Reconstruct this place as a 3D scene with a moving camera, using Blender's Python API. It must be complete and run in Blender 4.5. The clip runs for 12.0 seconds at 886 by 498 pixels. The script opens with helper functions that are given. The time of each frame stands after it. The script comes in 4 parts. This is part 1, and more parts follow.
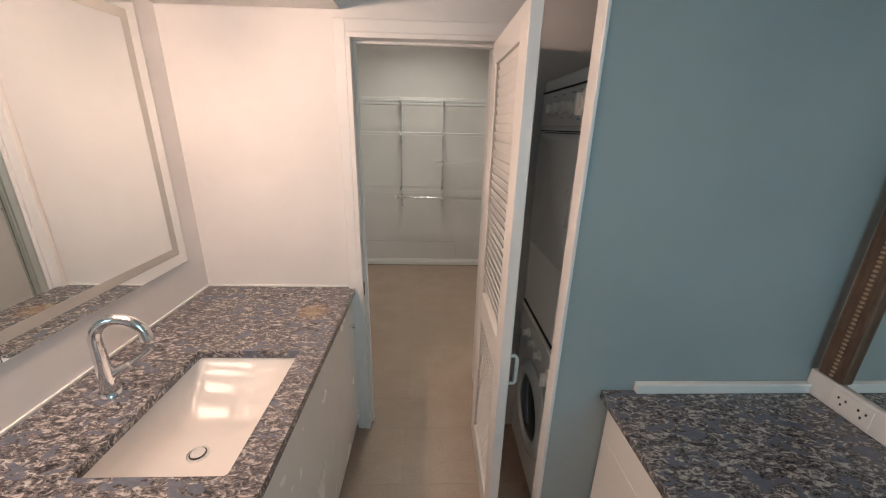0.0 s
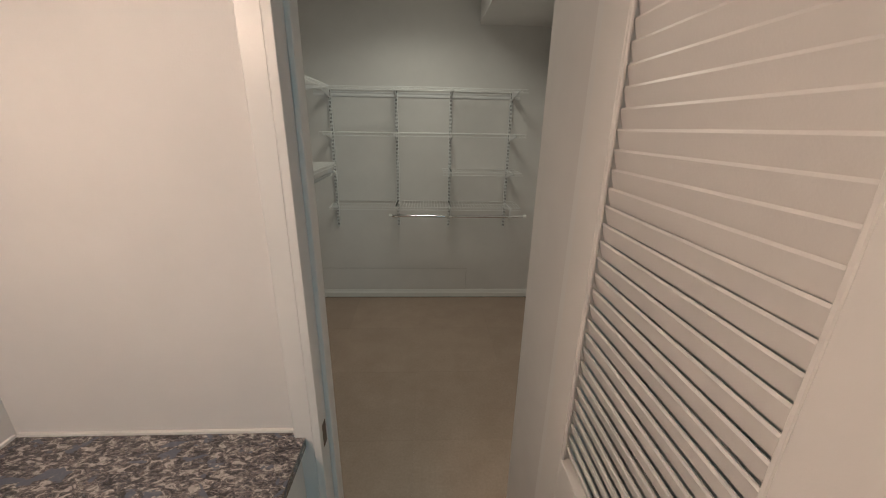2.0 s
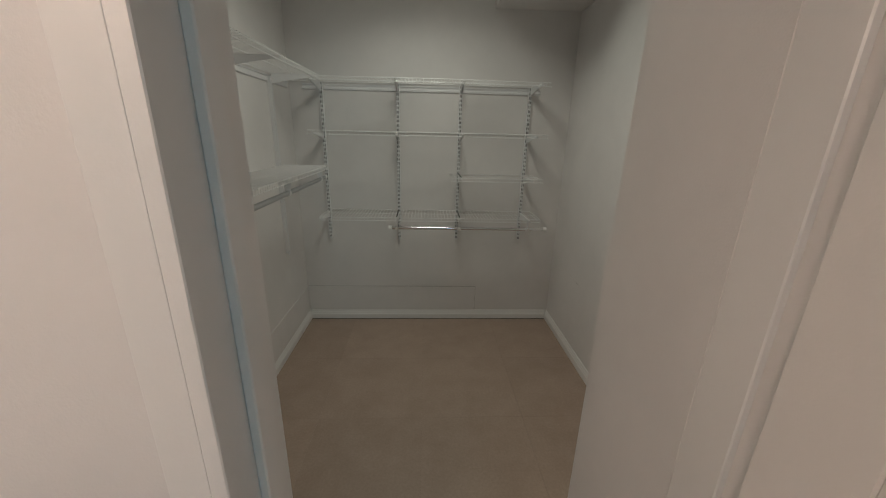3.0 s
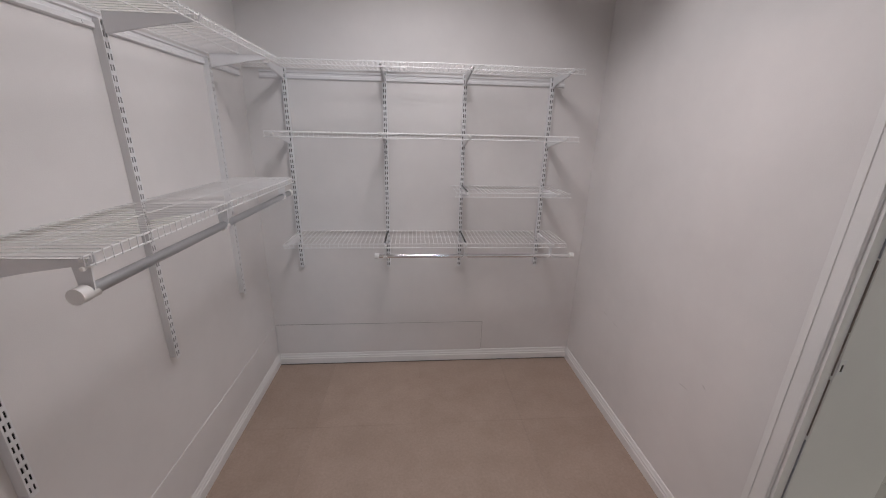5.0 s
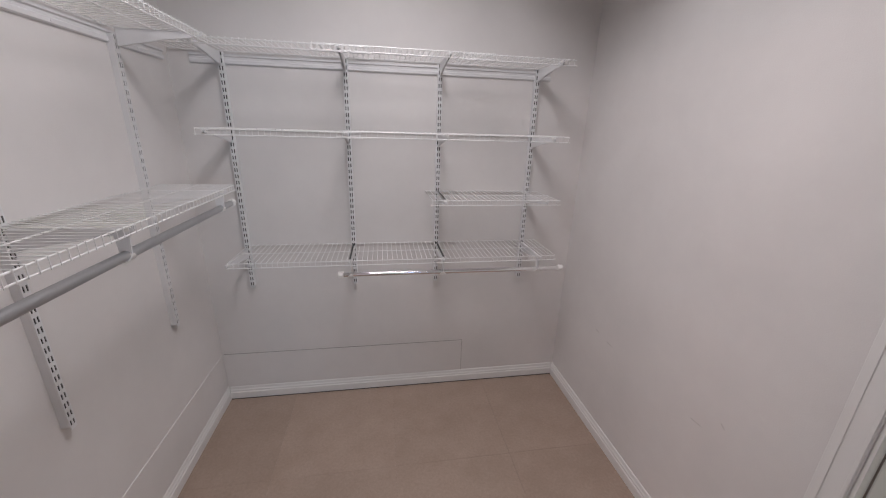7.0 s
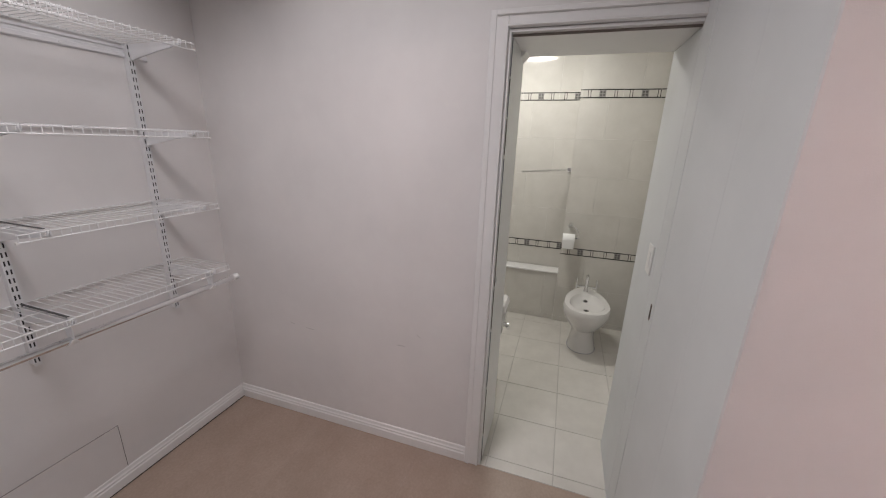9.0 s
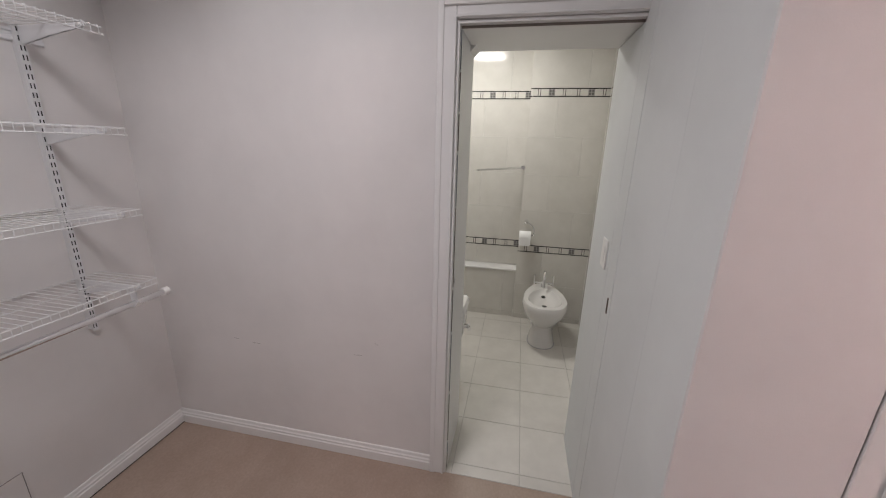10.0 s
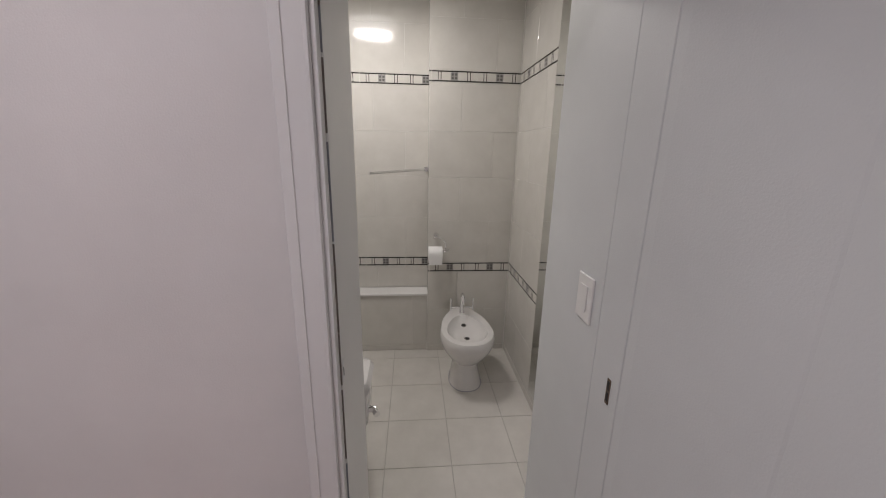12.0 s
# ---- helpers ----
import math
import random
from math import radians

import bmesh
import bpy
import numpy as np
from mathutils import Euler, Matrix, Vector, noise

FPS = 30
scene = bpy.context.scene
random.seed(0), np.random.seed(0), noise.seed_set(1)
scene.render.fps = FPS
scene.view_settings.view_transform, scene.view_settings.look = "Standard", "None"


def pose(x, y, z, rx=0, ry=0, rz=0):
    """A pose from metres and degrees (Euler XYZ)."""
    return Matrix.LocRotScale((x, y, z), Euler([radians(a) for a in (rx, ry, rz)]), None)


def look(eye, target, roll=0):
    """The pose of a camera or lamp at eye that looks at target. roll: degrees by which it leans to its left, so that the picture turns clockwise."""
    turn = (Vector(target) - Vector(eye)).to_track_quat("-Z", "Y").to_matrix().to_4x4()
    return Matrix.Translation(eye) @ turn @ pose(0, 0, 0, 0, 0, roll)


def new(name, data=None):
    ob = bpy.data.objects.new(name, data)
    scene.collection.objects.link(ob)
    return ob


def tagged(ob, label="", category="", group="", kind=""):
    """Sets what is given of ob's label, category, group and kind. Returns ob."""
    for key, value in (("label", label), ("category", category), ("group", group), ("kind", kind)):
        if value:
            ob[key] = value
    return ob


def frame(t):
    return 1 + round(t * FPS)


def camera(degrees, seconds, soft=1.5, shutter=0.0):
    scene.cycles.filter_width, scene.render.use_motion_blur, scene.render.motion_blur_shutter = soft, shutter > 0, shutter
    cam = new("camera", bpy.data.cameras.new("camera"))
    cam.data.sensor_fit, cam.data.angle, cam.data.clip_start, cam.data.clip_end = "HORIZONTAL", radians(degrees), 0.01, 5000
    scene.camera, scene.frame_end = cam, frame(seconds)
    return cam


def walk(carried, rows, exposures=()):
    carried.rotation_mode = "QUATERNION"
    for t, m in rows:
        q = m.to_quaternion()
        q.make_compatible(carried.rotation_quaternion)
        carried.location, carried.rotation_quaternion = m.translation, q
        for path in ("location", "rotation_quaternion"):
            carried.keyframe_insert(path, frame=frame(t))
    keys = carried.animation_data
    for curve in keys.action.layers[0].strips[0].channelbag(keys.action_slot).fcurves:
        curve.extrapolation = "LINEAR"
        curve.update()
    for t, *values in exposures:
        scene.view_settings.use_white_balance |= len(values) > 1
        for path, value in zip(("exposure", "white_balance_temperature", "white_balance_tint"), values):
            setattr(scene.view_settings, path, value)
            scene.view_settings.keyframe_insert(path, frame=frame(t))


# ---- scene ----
cam = camera(101.0, 12.0, soft=1.1)
PATH = [
    (0, (0.362, 0.222, 1.706), (0.433, 2.117, 1.071), 1.3),
    (0.5, (0.322, 0.447, 1.69), (0.4, 2.339, 1.048), 1.3),
    (1, (0.308, 0.668, 1.673), (0.383, 2.563, 1.036), 1.0),
    (1.5, (0.306, 0.953, 1.658), (0.39, 2.847, 1.022), 0.6),
    (2, (0.299, 1.183, 1.687), (0.382, 3.079, 1.055), 1.0),
    (2.5, (0.239, 1.451, 1.64), (0.341, 3.353, 1.032), 0.9),
    (3, (0.238, 1.628, 1.635), (0.334, 3.533, 1.031), 1.4),
    (5, (0.189, 2.274, 1.647), (0.347, 4.174, 1.041), 1.3),
    (5.5, (0.196, 2.351, 1.65), (0.357, 4.249, 1.04), 1.3),
    (6, (0.205, 2.447, 1.639), (0.369, 4.343, 1.024), 1.4),
    (6.5, (0.209, 2.522, 1.638), (0.397, 4.42, 1.038), 1.4),
    (7, (0.19, 2.571, 1.658), (0.507, 4.445, 1.038), 1.7),
    (7.5, (0.095, 2.64, 1.621), (0.872, 4.391, 1.045), 2.1),
    (7.7, (0.057, 2.694, 1.641), (1.123, 4.28, 1.051), 2.2),
    (9.3, (-0.181, 2.829, 1.620), (1.675, 3.346, 1.082), 1.8),
    (9.5, (-0.170, 2.825, 1.616), (1.695, 3.316, 1.085), 1.9),
    (10, (-0.099, 2.831, 1.606), (1.787, 3.211, 1.060), 1.5),
    (10.5, (0.040, 2.840, 1.580), (1.949, 3.117, 1.050), 1.6),
    (11, (0.242, 2.860, 1.568), (2.168, 3.005, 1.046), 1.7),
    (11.5, (0.420, 2.878, 1.561), (2.352, 2.874, 1.045), 1.4),
    (12, (0.603, 2.909, 1.553), (2.529, 2.744, 1.041), 1.1),
]
# exposure and white balance along the walk
EXPO = [(0.0, -0.33, 7700, -2), (1.0, -0.49, 7700, -4), (2.0, -0.90, 7600, -8), (2.6, -1.03, 7500, -10), (3.2, -0.93, 7100, -7), (4.8, -0.15, 6550, 8), (7.5, -0.10, 6550, 8), (9.3, -0.15, 6550, 8), (10.5, -0.23, 6550, 9), (12.0, -0.41, 6550, 13)]
walk(cam, [(t, look(eye, target, roll)) for t, eye, target, roll in PATH], EXPO)

# ---- light ----
world = bpy.data.worlds.new("sky")
scene.world = world
world.use_nodes = True
wn = world.node_tree
sky = wn.nodes.new("ShaderNodeTexSky")
sky.sky_type = "NISHITA"
sky.sun_disc = False
sky.sun_elevation = radians(35)
wn.links.new(sky.outputs["Color"], wn.nodes["Background"].inputs["Color"])
wn.nodes["Background"].inputs["Strength"].default_value = 0.08


def disc_lamp(name, place, radius, watts, colour, target=None, spread=180):
    data = bpy.data.lights.new(name, "AREA")
    data.shape, data.size, data.energy, data.color = "DISK", radius * 2, watts, colour
    data.spread = radians(spread)
    ob = new(name, data)
    ob.matrix_world = look(place, target or (place[0], place[1] + 0.001, place[2] - 1))
    return ob


WARM, COOL, NEUTRAL = (1.0, 0.70, 0.675), (0.38, 0.70, 1.0), (1.0, 0.95, 1.0)
disc_lamp("closet_lamp", (0.27, 3.62, 2.79), 0.26, 14.6, NEUTRAL, spread=143)
disc_lamp("bath_lamp", (2.723, 3.236, 2.505), 0.17, 14.0, (1.0, 0.97, 0.93))
data = bpy.data.lights.new("window_light", "AREA")
data.shape, data.size, data.size_y, data.energy, data.color = "RECTANGLE", 0.85, 1.1, 20.5, COOL
new("window_light", data).matrix_world = look((1.15, -1.57, 1.55), (1.15, 0, 1.5))

# ---- materials ----


def node_mat(name, colour, rough=0.5, metal=0.0, spec=0.5):
    m = bpy.data.materials.new(name)
    m.use_nodes = True
    b = m.node_tree.nodes["Principled BSDF"]
    b.inputs["Base Color"].default_value = (*colour, 1)
    b.inputs["Roughness"].default_value = rough
    b.inputs["Metallic"].default_value = metal
    b.inputs["Specular IOR Level"].default_value = spec
    return m, m.node_tree, b


def coords(nt):
    return nt.nodes.new("ShaderNodeNewGeometry").outputs["Position"]


def noise_node(nt, vec, scale, detail=4, rough=0.55):
    n = nt.nodes.new("ShaderNodeTexNoise")
    n.inputs["Scale"].default_value, n.inputs["Detail"].default_value, n.inputs["Roughness"].default_value = scale, detail, rough
    nt.links.new(vec, n.inputs["Vector"])
    return n


def ramp(nt, fac, stops):
    r = nt.nodes.new("ShaderNodeValToRGB")
    e = r.color_ramp.elements
    while len(e) < len(stops):
        e.new(0.5)
    for k, (p, c) in zip(e, stops):
        k.position, k.color = p, (*c, 1)
    nt.links.new(fac, r.inputs["Fac"])
    return r


def mix(nt, fac, a, b, mode="MIX"):
    n = nt.nodes.new("ShaderNodeMix")
    n.data_type, n.blend_type = "RGBA", mode
    for sock, v in ((n.inputs["Factor"], fac), (n.inputs["A"], a), (n.inputs["B"], b)):
        if hasattr(v, "links"):
            nt.links.new(v, sock)
        elif isinstance(v, tuple):
            sock.default_value = (*v, 1)
        else:
            sock.default_value = v
    return n.outputs["Result"]


def bump(nt, bsdf, height, strength, dist):
    n = nt.nodes.new("ShaderNodeBump")
    n.inputs["Strength"].default_value, n.inputs["Distance"].default_value = strength, dist
    nt.links.new(height, n.inputs["Height"])
    nt.links.new(n.outputs["Normal"], bsdf.inputs["Normal"])


def paint(name, colour, rough=0.55, grain=0.0012, blotch=0.06):
    m, nt, b = node_mat(name, colour, rough)
    p = coords(nt)
    big = noise_node(nt, p, 2.2, 5, 0.6)
    dark = tuple(c * (1 - blotch) for c in colour)
    light = tuple(min(1, c * (1 + blotch * 0.5)) for c in colour)
    r = ramp(nt, big.outputs["Fac"], [(0.3, dark), (0.7, light)])
    nt.links.new(r.outputs["Color"], b.inputs["Base Color"])
    fine = noise_node(nt, p, 260, 3, 0.6)
    bump(nt, b, fine.outputs["Fac"], 0.35, grain)
    rr = nt.nodes.new("ShaderNodeMapRange")
    rr.inputs["To Min"].default_value, rr.inputs["To Max"].default_value = rough - 0.08, rough + 0.08
    nt.links.new(noise_node(nt, p, 6, 3).outputs["Fac"], rr.inputs["Value"])
    nt.links.new(rr.outputs["Result"], b.inputs["Roughness"])
    return m


M_WALL = paint("white_wall_paint", (0.74, 0.72, 0.71), 0.6)
M_COOLWALL = paint("cool_white_wall", (0.685, 0.70, 0.70), 0.5)
M_BLUE = paint("blue_grey_wall_paint", (0.335, 0.385, 0.395), 0.5)
M_CEIL = paint("ceiling_paint", (0.80, 0.79, 0.77), 0.8)
M_TRIM = paint("white_gloss_trim_paint", (0.78, 0.77, 0.76), 0.33, 0.0005, 0.04)
M_DOOR = paint("white_door_paint", (0.78, 0.76, 0.74), 0.38, 0.0006, 0.05)
M_CAB = paint("white_laminate", (0.80, 0.78, 0.75), 0.25, 0.0002, 0.03)
M_WIRE = paint("white_coated_wire", (0.80, 0.80, 0.80), 0.3, 0.0001, 0.03)
M_STEEL = paint("white_enamelled_steel", (0.76, 0.76, 0.77), 0.32, 0.0002, 0.04)
M_MACHINE = paint("white_appliance_enamel", (0.82, 0.81, 0.79), 0.16, 0.0002, 0.03)
M_PLASTIC = paint("white_plastic", (0.82, 0.81, 0.79), 0.35, 0.0002, 0.02)
M_PAPER = paint("tissue_paper", (0.85, 0.85, 0.84), 0.9, 0.001, 0.03)
M_DARK = node_mat("dark_gap", (0.03, 0.028, 0.027), 0.7)[0]
M_WORN = node_mat("worn_dark_gap", (0.22, 0.19, 0.17), 0.8)[0]
M_CRACK = node_mat("grey_paint_crack", (0.36, 0.34, 0.33), 0.8)[0]
M_GREYTXT = node_mat("grey_print", (0.28, 0.29, 0.32), 0.5)[0]
M_BLUETXT = node_mat("blue_print", (0.07, 0.11, 0.28), 0.4)[0]
M_BLACKGLASS = node_mat("black_glass", (0.012, 0.012, 0.014), 0.06)[0]
M_RUBBER = node_mat("dark_rubber", (0.05, 0.05, 0.05), 0.6)[0]
M_BRASS = node_mat("tarnished_brass", (0.17, 0.12, 0.09), 0.45, 0.7)[0]
M_MIRROR = node_mat("mirror_glass", (0.88, 0.90, 0.89), 0.01, 1.0)[0]
M_FROST = node_mat("frosted_glass_band", (0.50, 0.49, 0.46), 0.4, 0.3)[0]
M_GROUT = paint("pale_grout", (0.80, 0.79, 0.76), 0.85, 0.001, 0.08)
M_BLACKLINE = node_mat("black_tile_line", (0.02, 0.018, 0.016), 0.2)[0]
M_MOSAIC = node_mat("dark_mosaic_glaze", (0.10, 0.095, 0.09), 0.3)[0]
M_MOSAICLITE = node_mat("grey_mosaic_glaze", (0.30, 0.29, 0.28), 0.3)[0]


def chrome():
    m, nt, b = node_mat("chrome", (0.82, 0.82, 0.83), 0.09, 1.0)
    n = noise_node(nt, coords(nt), 40, 3)
    rr = nt.nodes.new("ShaderNodeMapRange")
    rr.inputs["To Min"].default_value, rr.inputs["To Max"].default_value = 0.05, 0.16
    nt.links.new(n.outputs["Fac"], rr.inputs["Value"])
    nt.links.new(rr.outputs["Result"], b.inputs["Roughness"])
    return m


def porcelain():
    m, nt, b = node_mat("white_porcelain", (0.84, 0.83, 0.81), 0.045)
    b.inputs["Coat Weight"].default_value = 0.4
    b.inputs["Coat Roughness"].default_value = 0.04
    n = noise_node(nt, coords(nt), 8, 3)
    r = ramp(nt, n.outputs["Fac"], [(0.3, (0.70, 0.685, 0.67)), (0.7, (0.74, 0.725, 0.71))])
    nt.links.new(r.outputs["Color"], b.inputs["Base Color"])
    return m


def granite():
    m, nt, b = node_mat("blue_grey_granite", (0.2, 0.2, 0.2), 0.16)
    p = coords(nt)

    def streak(angle, scale, stretch, detail, offset):
        mp = nt.nodes.new("ShaderNodeMapping")
        mp.inputs["Rotation"].default_value = (0, 0, radians(angle))
        mp.inputs["Scale"].default_value = (1.0, stretch, 1.5)
        mp.inputs["Location"].default_value = (offset, offset * 0.7, 0)
        nt.links.new(p, mp.inputs["Vector"])
        n = noise_node(nt, mp.outputs["Vector"], scale, detail, 0.68)
        n.inputs["Distortion"].default_value = 1.1
        return n.outputs["Fac"]

    base = ramp(nt, streak(35, 36, 1.9, 6, 0.0), [(0.40, (0.012, 0.012, 0.015)), (0.445, (0.042, 0.038, 0.040)), (0.475, (0.090, 0.102, 0.135)), (0.51, (0.115, 0.092, 0.082)), (0.545, (0.215, 0.205, 0.205)), (0.59, (0.50, 0.48, 0.465))])
    fleck = ramp(nt, streak(20, 85, 1.8, 4, 3.1), [(0.41, (0.022, 0.018, 0.018)), (0.475, (0.085, 0.088, 0.105)), (0.53, (0.13, 0.113, 0.108)), (0.60, (0.46, 0.43, 0.42))])
    c = mix(nt, 0.30, base.outputs["Color"], fleck.outputs["Color"])
    # slate-blue inclusions
    blob = streak(25, 11.0, 1.7, 2, 5.3)
    br = ramp(nt, blob, [(0.575, (0, 0, 0)), (0.60, (0.9, 0.9, 0.9))])
    c = mix(nt, br.outputs["Color"], c, (0.105, 0.122, 0.160))
    # one tan iron stain in the slab, with a ragged rim
    dist = nt.nodes.new("ShaderNodeVectorMath")
    dist.operation = "DISTANCE"
    dist.inputs[1].default_value = (-0.16, 1.70, 0.908)
    nt.links.new(p, dist.inputs[0])
    rag = nt.nodes.new("ShaderNodeMath")
    rag.operation = "MULTIPLY_ADD"
    rag.inputs[1].default_value = 0.12
    nt.links.new(noise_node(nt, p, 28, 4, 0.65).outputs["Fac"], rag.inputs[0])
    nt.links.new(dist.outputs["Value"], rag.inputs[2])
    rr = ramp(nt, rag.outputs["Value"], [(0.085, (0.6, 0.6, 0.6)), (0.15, (0, 0, 0))])
    c = mix(nt, rr.outputs["Color"], c, (0.33, 0.225, 0.14))
    nt.links.new(c, b.inputs["Base Color"])
    b.inputs["Coat Weight"].default_value = 0.25
    b.inputs["Coat Roughness"].default_value = 0.08
    bump(nt, b, noise_node(nt, p, 210, 4, 0.7).outputs["Fac"], 0.15, 0.0006)
    return m


def glazed_tile(name, a, b2, rough, var=0.06):
    m, nt, b = node_mat(name, a, rough)
    p = coords(nt)
    cloud = noise_node(nt, p, 7, 5, 0.6)
    r = ramp(nt, cloud.outputs["Fac"], [(0.3, a), (0.72, b2)])
    info = nt.nodes.new("ShaderNodeObjectInfo")
    rr = nt.nodes.new("ShaderNodeMapRange")
    rr.inputs["To Min"].default_value, rr.inputs["To Max"].default_value = 1 - var, 1.0
    nt.links.new(info.outputs["Random"], rr.inputs["Value"])
    hs = nt.nodes.new("ShaderNodeHueSaturation")
    nt.links.new(rr.outputs["Result"], hs.inputs["Value"])
    nt.links.new(r.outputs["Color"], hs.inputs["Color"])
    nt.links.new(hs.outputs["Color"], b.inputs["Base Color"])
    wave = noise_node(nt, p, 14, 2)
    bump(nt, b, wave.outputs["Fac"], 0.10, 0.002)
    return m


def floor_vinyl():
    m, nt, b = node_mat("brown_floor_tile", (0.2, 0.15, 0.11), 0.42)
    p = coords(nt)
    big = noise_node(nt, p, 5, 6, 0.65)
    fine = noise_node(nt, p, 75, 4, 0.7)
    a = ramp(nt, big.outputs["Fac"], [(0.28, (0.335, 0.250, 0.200)), (0.72, (0.395, 0.302, 0.246))])
    f = ramp(nt, fine.outputs["Fac"], [(0.3, (0.86, 0.86, 0.86)), (0.7, (1.10, 1.09, 1.08))])
    c = mix(nt, 0.8, a.outputs["Color"], f.outputs["Color"], "MULTIPLY")
    info = nt.nodes.new("ShaderNodeObjectInfo")
    rr = nt.nodes.new("ShaderNodeMapRange")
    rr.inputs["To Min"].default_value, rr.inputs["To Max"].default_value = 0.95, 1.04
    nt.links.new(info.outputs["Random"], rr.inputs["Value"])
    hs = nt.nodes.new("ShaderNodeHueSaturation")
    nt.links.new(rr.outputs["Result"], hs.inputs["Value"])
    nt.links.new(c, hs.inputs["Color"])
    nt.links.new(hs.outputs["Color"], b.inputs["Base Color"])
    bump(nt, b, fine.outputs["Fac"], 0.2, 0.001)
    return m


def dark_wood():
    m, nt, b = node_mat("dark_stained_wood", (0.09, 0.055, 0.035), 0.4)
    p = coords(nt)
    mp = nt.nodes.new("ShaderNodeMapping")
    mp.inputs["Scale"].default_value = (8, 8, 1)
    nt.links.new(p, mp.inputs["Vector"])
    n = noise_node(nt, mp.outputs["Vector"], 12, 5, 0.7)
    r = ramp(nt, n.outputs["Fac"], [(0.3, (0.05, 0.03, 0.02)), (0.7, (0.14, 0.085, 0.055))])
    nt.links.new(r.outputs["Color"], b.inputs["Base Color"])
    bump(nt, b, n.outputs["Fac"], 0.3, 0.001)
    return m


def glow(name, colour, strength):
    m = bpy.data.materials.new(name)
    m.use_nodes = True
    nt = m.node_tree
    e = nt.nodes.new("ShaderNodeEmission")
    e.inputs["Color"].default_value, e.inputs["Strength"].default_value = (*colour, 1), strength
    nt.links.new(e.outputs["Emission"], nt.nodes["Material Output"].inputs["Surface"])
    return m


M_CHROME, M_PORC, M_GRANITE, M_FLOOR, M_WOOD = chrome(), porcelain(), granite(), floor_vinyl(), dark_wood()
M_WTILE = glazed_tile("glossy_cream_wall_tile", (0.62, 0.60, 0.555), (0.68, 0.66, 0.615), 0.10, 0.05)
M_FTILE = glazed_tile("cream_floor_tile", (0.60, 0.575, 0.535), (0.68, 0.655, 0.61), 0.22, 0.05)
M_GLOWWARM = glow("warm_bulb_glow", WARM, 128)
M_GLOWWHITE = glow("lit_opal_glass", (1.0, 0.97, 0.93), 7)
M_LAMPGLASS = glow("lit_closet_glass", NEUTRAL, 5)

# ---- mesh helpers ----


def box(bm, x0, x1, y0, y1, z0, z1, bevel=0.0, seg=1):
    m = Matrix.LocRotScale(((x0 + x1) / 2, (y0 + y1) / 2, (z0 + z1) / 2), None, (abs(x1 - x0), abs(y1 - y0), abs(z1 - z0)))
    r = bmesh.ops.create_cube(bm, size=1, matrix=m)
    if bevel:
        es = list({e for v in r["verts"] for e in v.link_edges})
        bmesh.ops.bevel(bm, geom=es, offset=bevel, segments=seg, affect="EDGES", profile=0.5)
    return bm


def boxes(*specs, bevel=0.0, seg=1):
    bm = bmesh.new()
    for sp in specs:
        box(bm, *sp, bevel=bevel, seg=seg)
    return bm


def rod(bm, a, b, r, n=10, r2=None, caps=True):
    a, b = Vector(a), Vector(b)
    d = b - a
    m = Matrix.Translation((a + b) / 2) @ d.to_track_quat("Z", "Y").to_matrix().to_4x4()
    bmesh.ops.create_cone(bm, cap_ends=caps, segments=n, radius1=r, radius2=r if r2 is None else r2, depth=d.length, matrix=m)
    return bm


def tube(bm, pts, radii, n=14):
    """A tube along points with a radius at each."""
    pts = [Vector(p) for p in pts]
    rings = []
    side = None
    for i, p in enumerate(pts):
        d = (pts[min(i + 1, len(pts) - 1)] - pts[max(i - 1, 0)]).normalized()
        if side is None:
            side = d.orthogonal().normalized()
        side = (side - d * side.dot(d)).normalized()
        up = d.cross(side)
        r = radii[i] if isinstance(radii, (list, tuple)) else radii
        rings.append([bm.verts.new(p + (side * math.cos(k * math.tau / n) + up * math.sin(k * math.tau / n)) * r) for k in range(n)])
    for a, b in zip(rings, rings[1:]):
        for k in range(n):
            bm.faces.new((a[k], a[(k + 1) % n], b[(k + 1) % n], b[k]))
    bm.faces.new(rings[0][::-1])
    bm.faces.new(rings[-1])
    return bm


def loft(bm, rings, cap_first=True, cap_last=True):
    made = [[bm.verts.new(p) for p in ring] for ring in rings]
    n = len(made[0])
    for a, b in zip(made, made[1:]):
        for k in range(n):
            bm.faces.new((a[k], a[(k + 1) % n], b[(k + 1) % n], b[k]))
    if cap_first:
        bm.faces.new(made[0][::-1])
    if cap_last:
        bm.faces.new(made[-1])
    bmesh.ops.recalc_face_normals(bm, faces=bm.faces[:])
    return bm


def prism(bm, outline, a, b, axis):
    """An outline of (u, z) pairs, pushed from a to b along the axis; u runs along the other level axis."""
    put = (lambda u, z, s: (s, u, z)) if axis == "x" else (lambda u, z, s: (u, s, z))
    r0 = [bm.verts.new(put(u, z, a)) for u, z in outline]
    r1 = [bm.verts.new(put(u, z, b)) for u, z in outline]
    n = len(outline)
    for k in range(n):
        bm.faces.new((r0[k], r0[(k + 1) % n], r1[(k + 1) % n], r1[k]))
    bm.faces.new(r0[::-1])
    bm.faces.new(r1)
    bmesh.ops.recalc_face_normals(bm, faces=bm.faces[:])
    return bm


def mesh_of(name, bm, material, smooth=False):
    bmesh.ops.recalc_face_normals(bm, faces=bm.faces[:])
    me = bpy.data.meshes.new(name)
    bm.to_mesh(me)
    bm.free()
    for m in material if isinstance(material, (list, tuple)) else [material]:
        me.materials.append(m)
    if smooth:
        me.shade_smooth()
        me.set_sharp_from_angle(angle=radians(38))
    return me


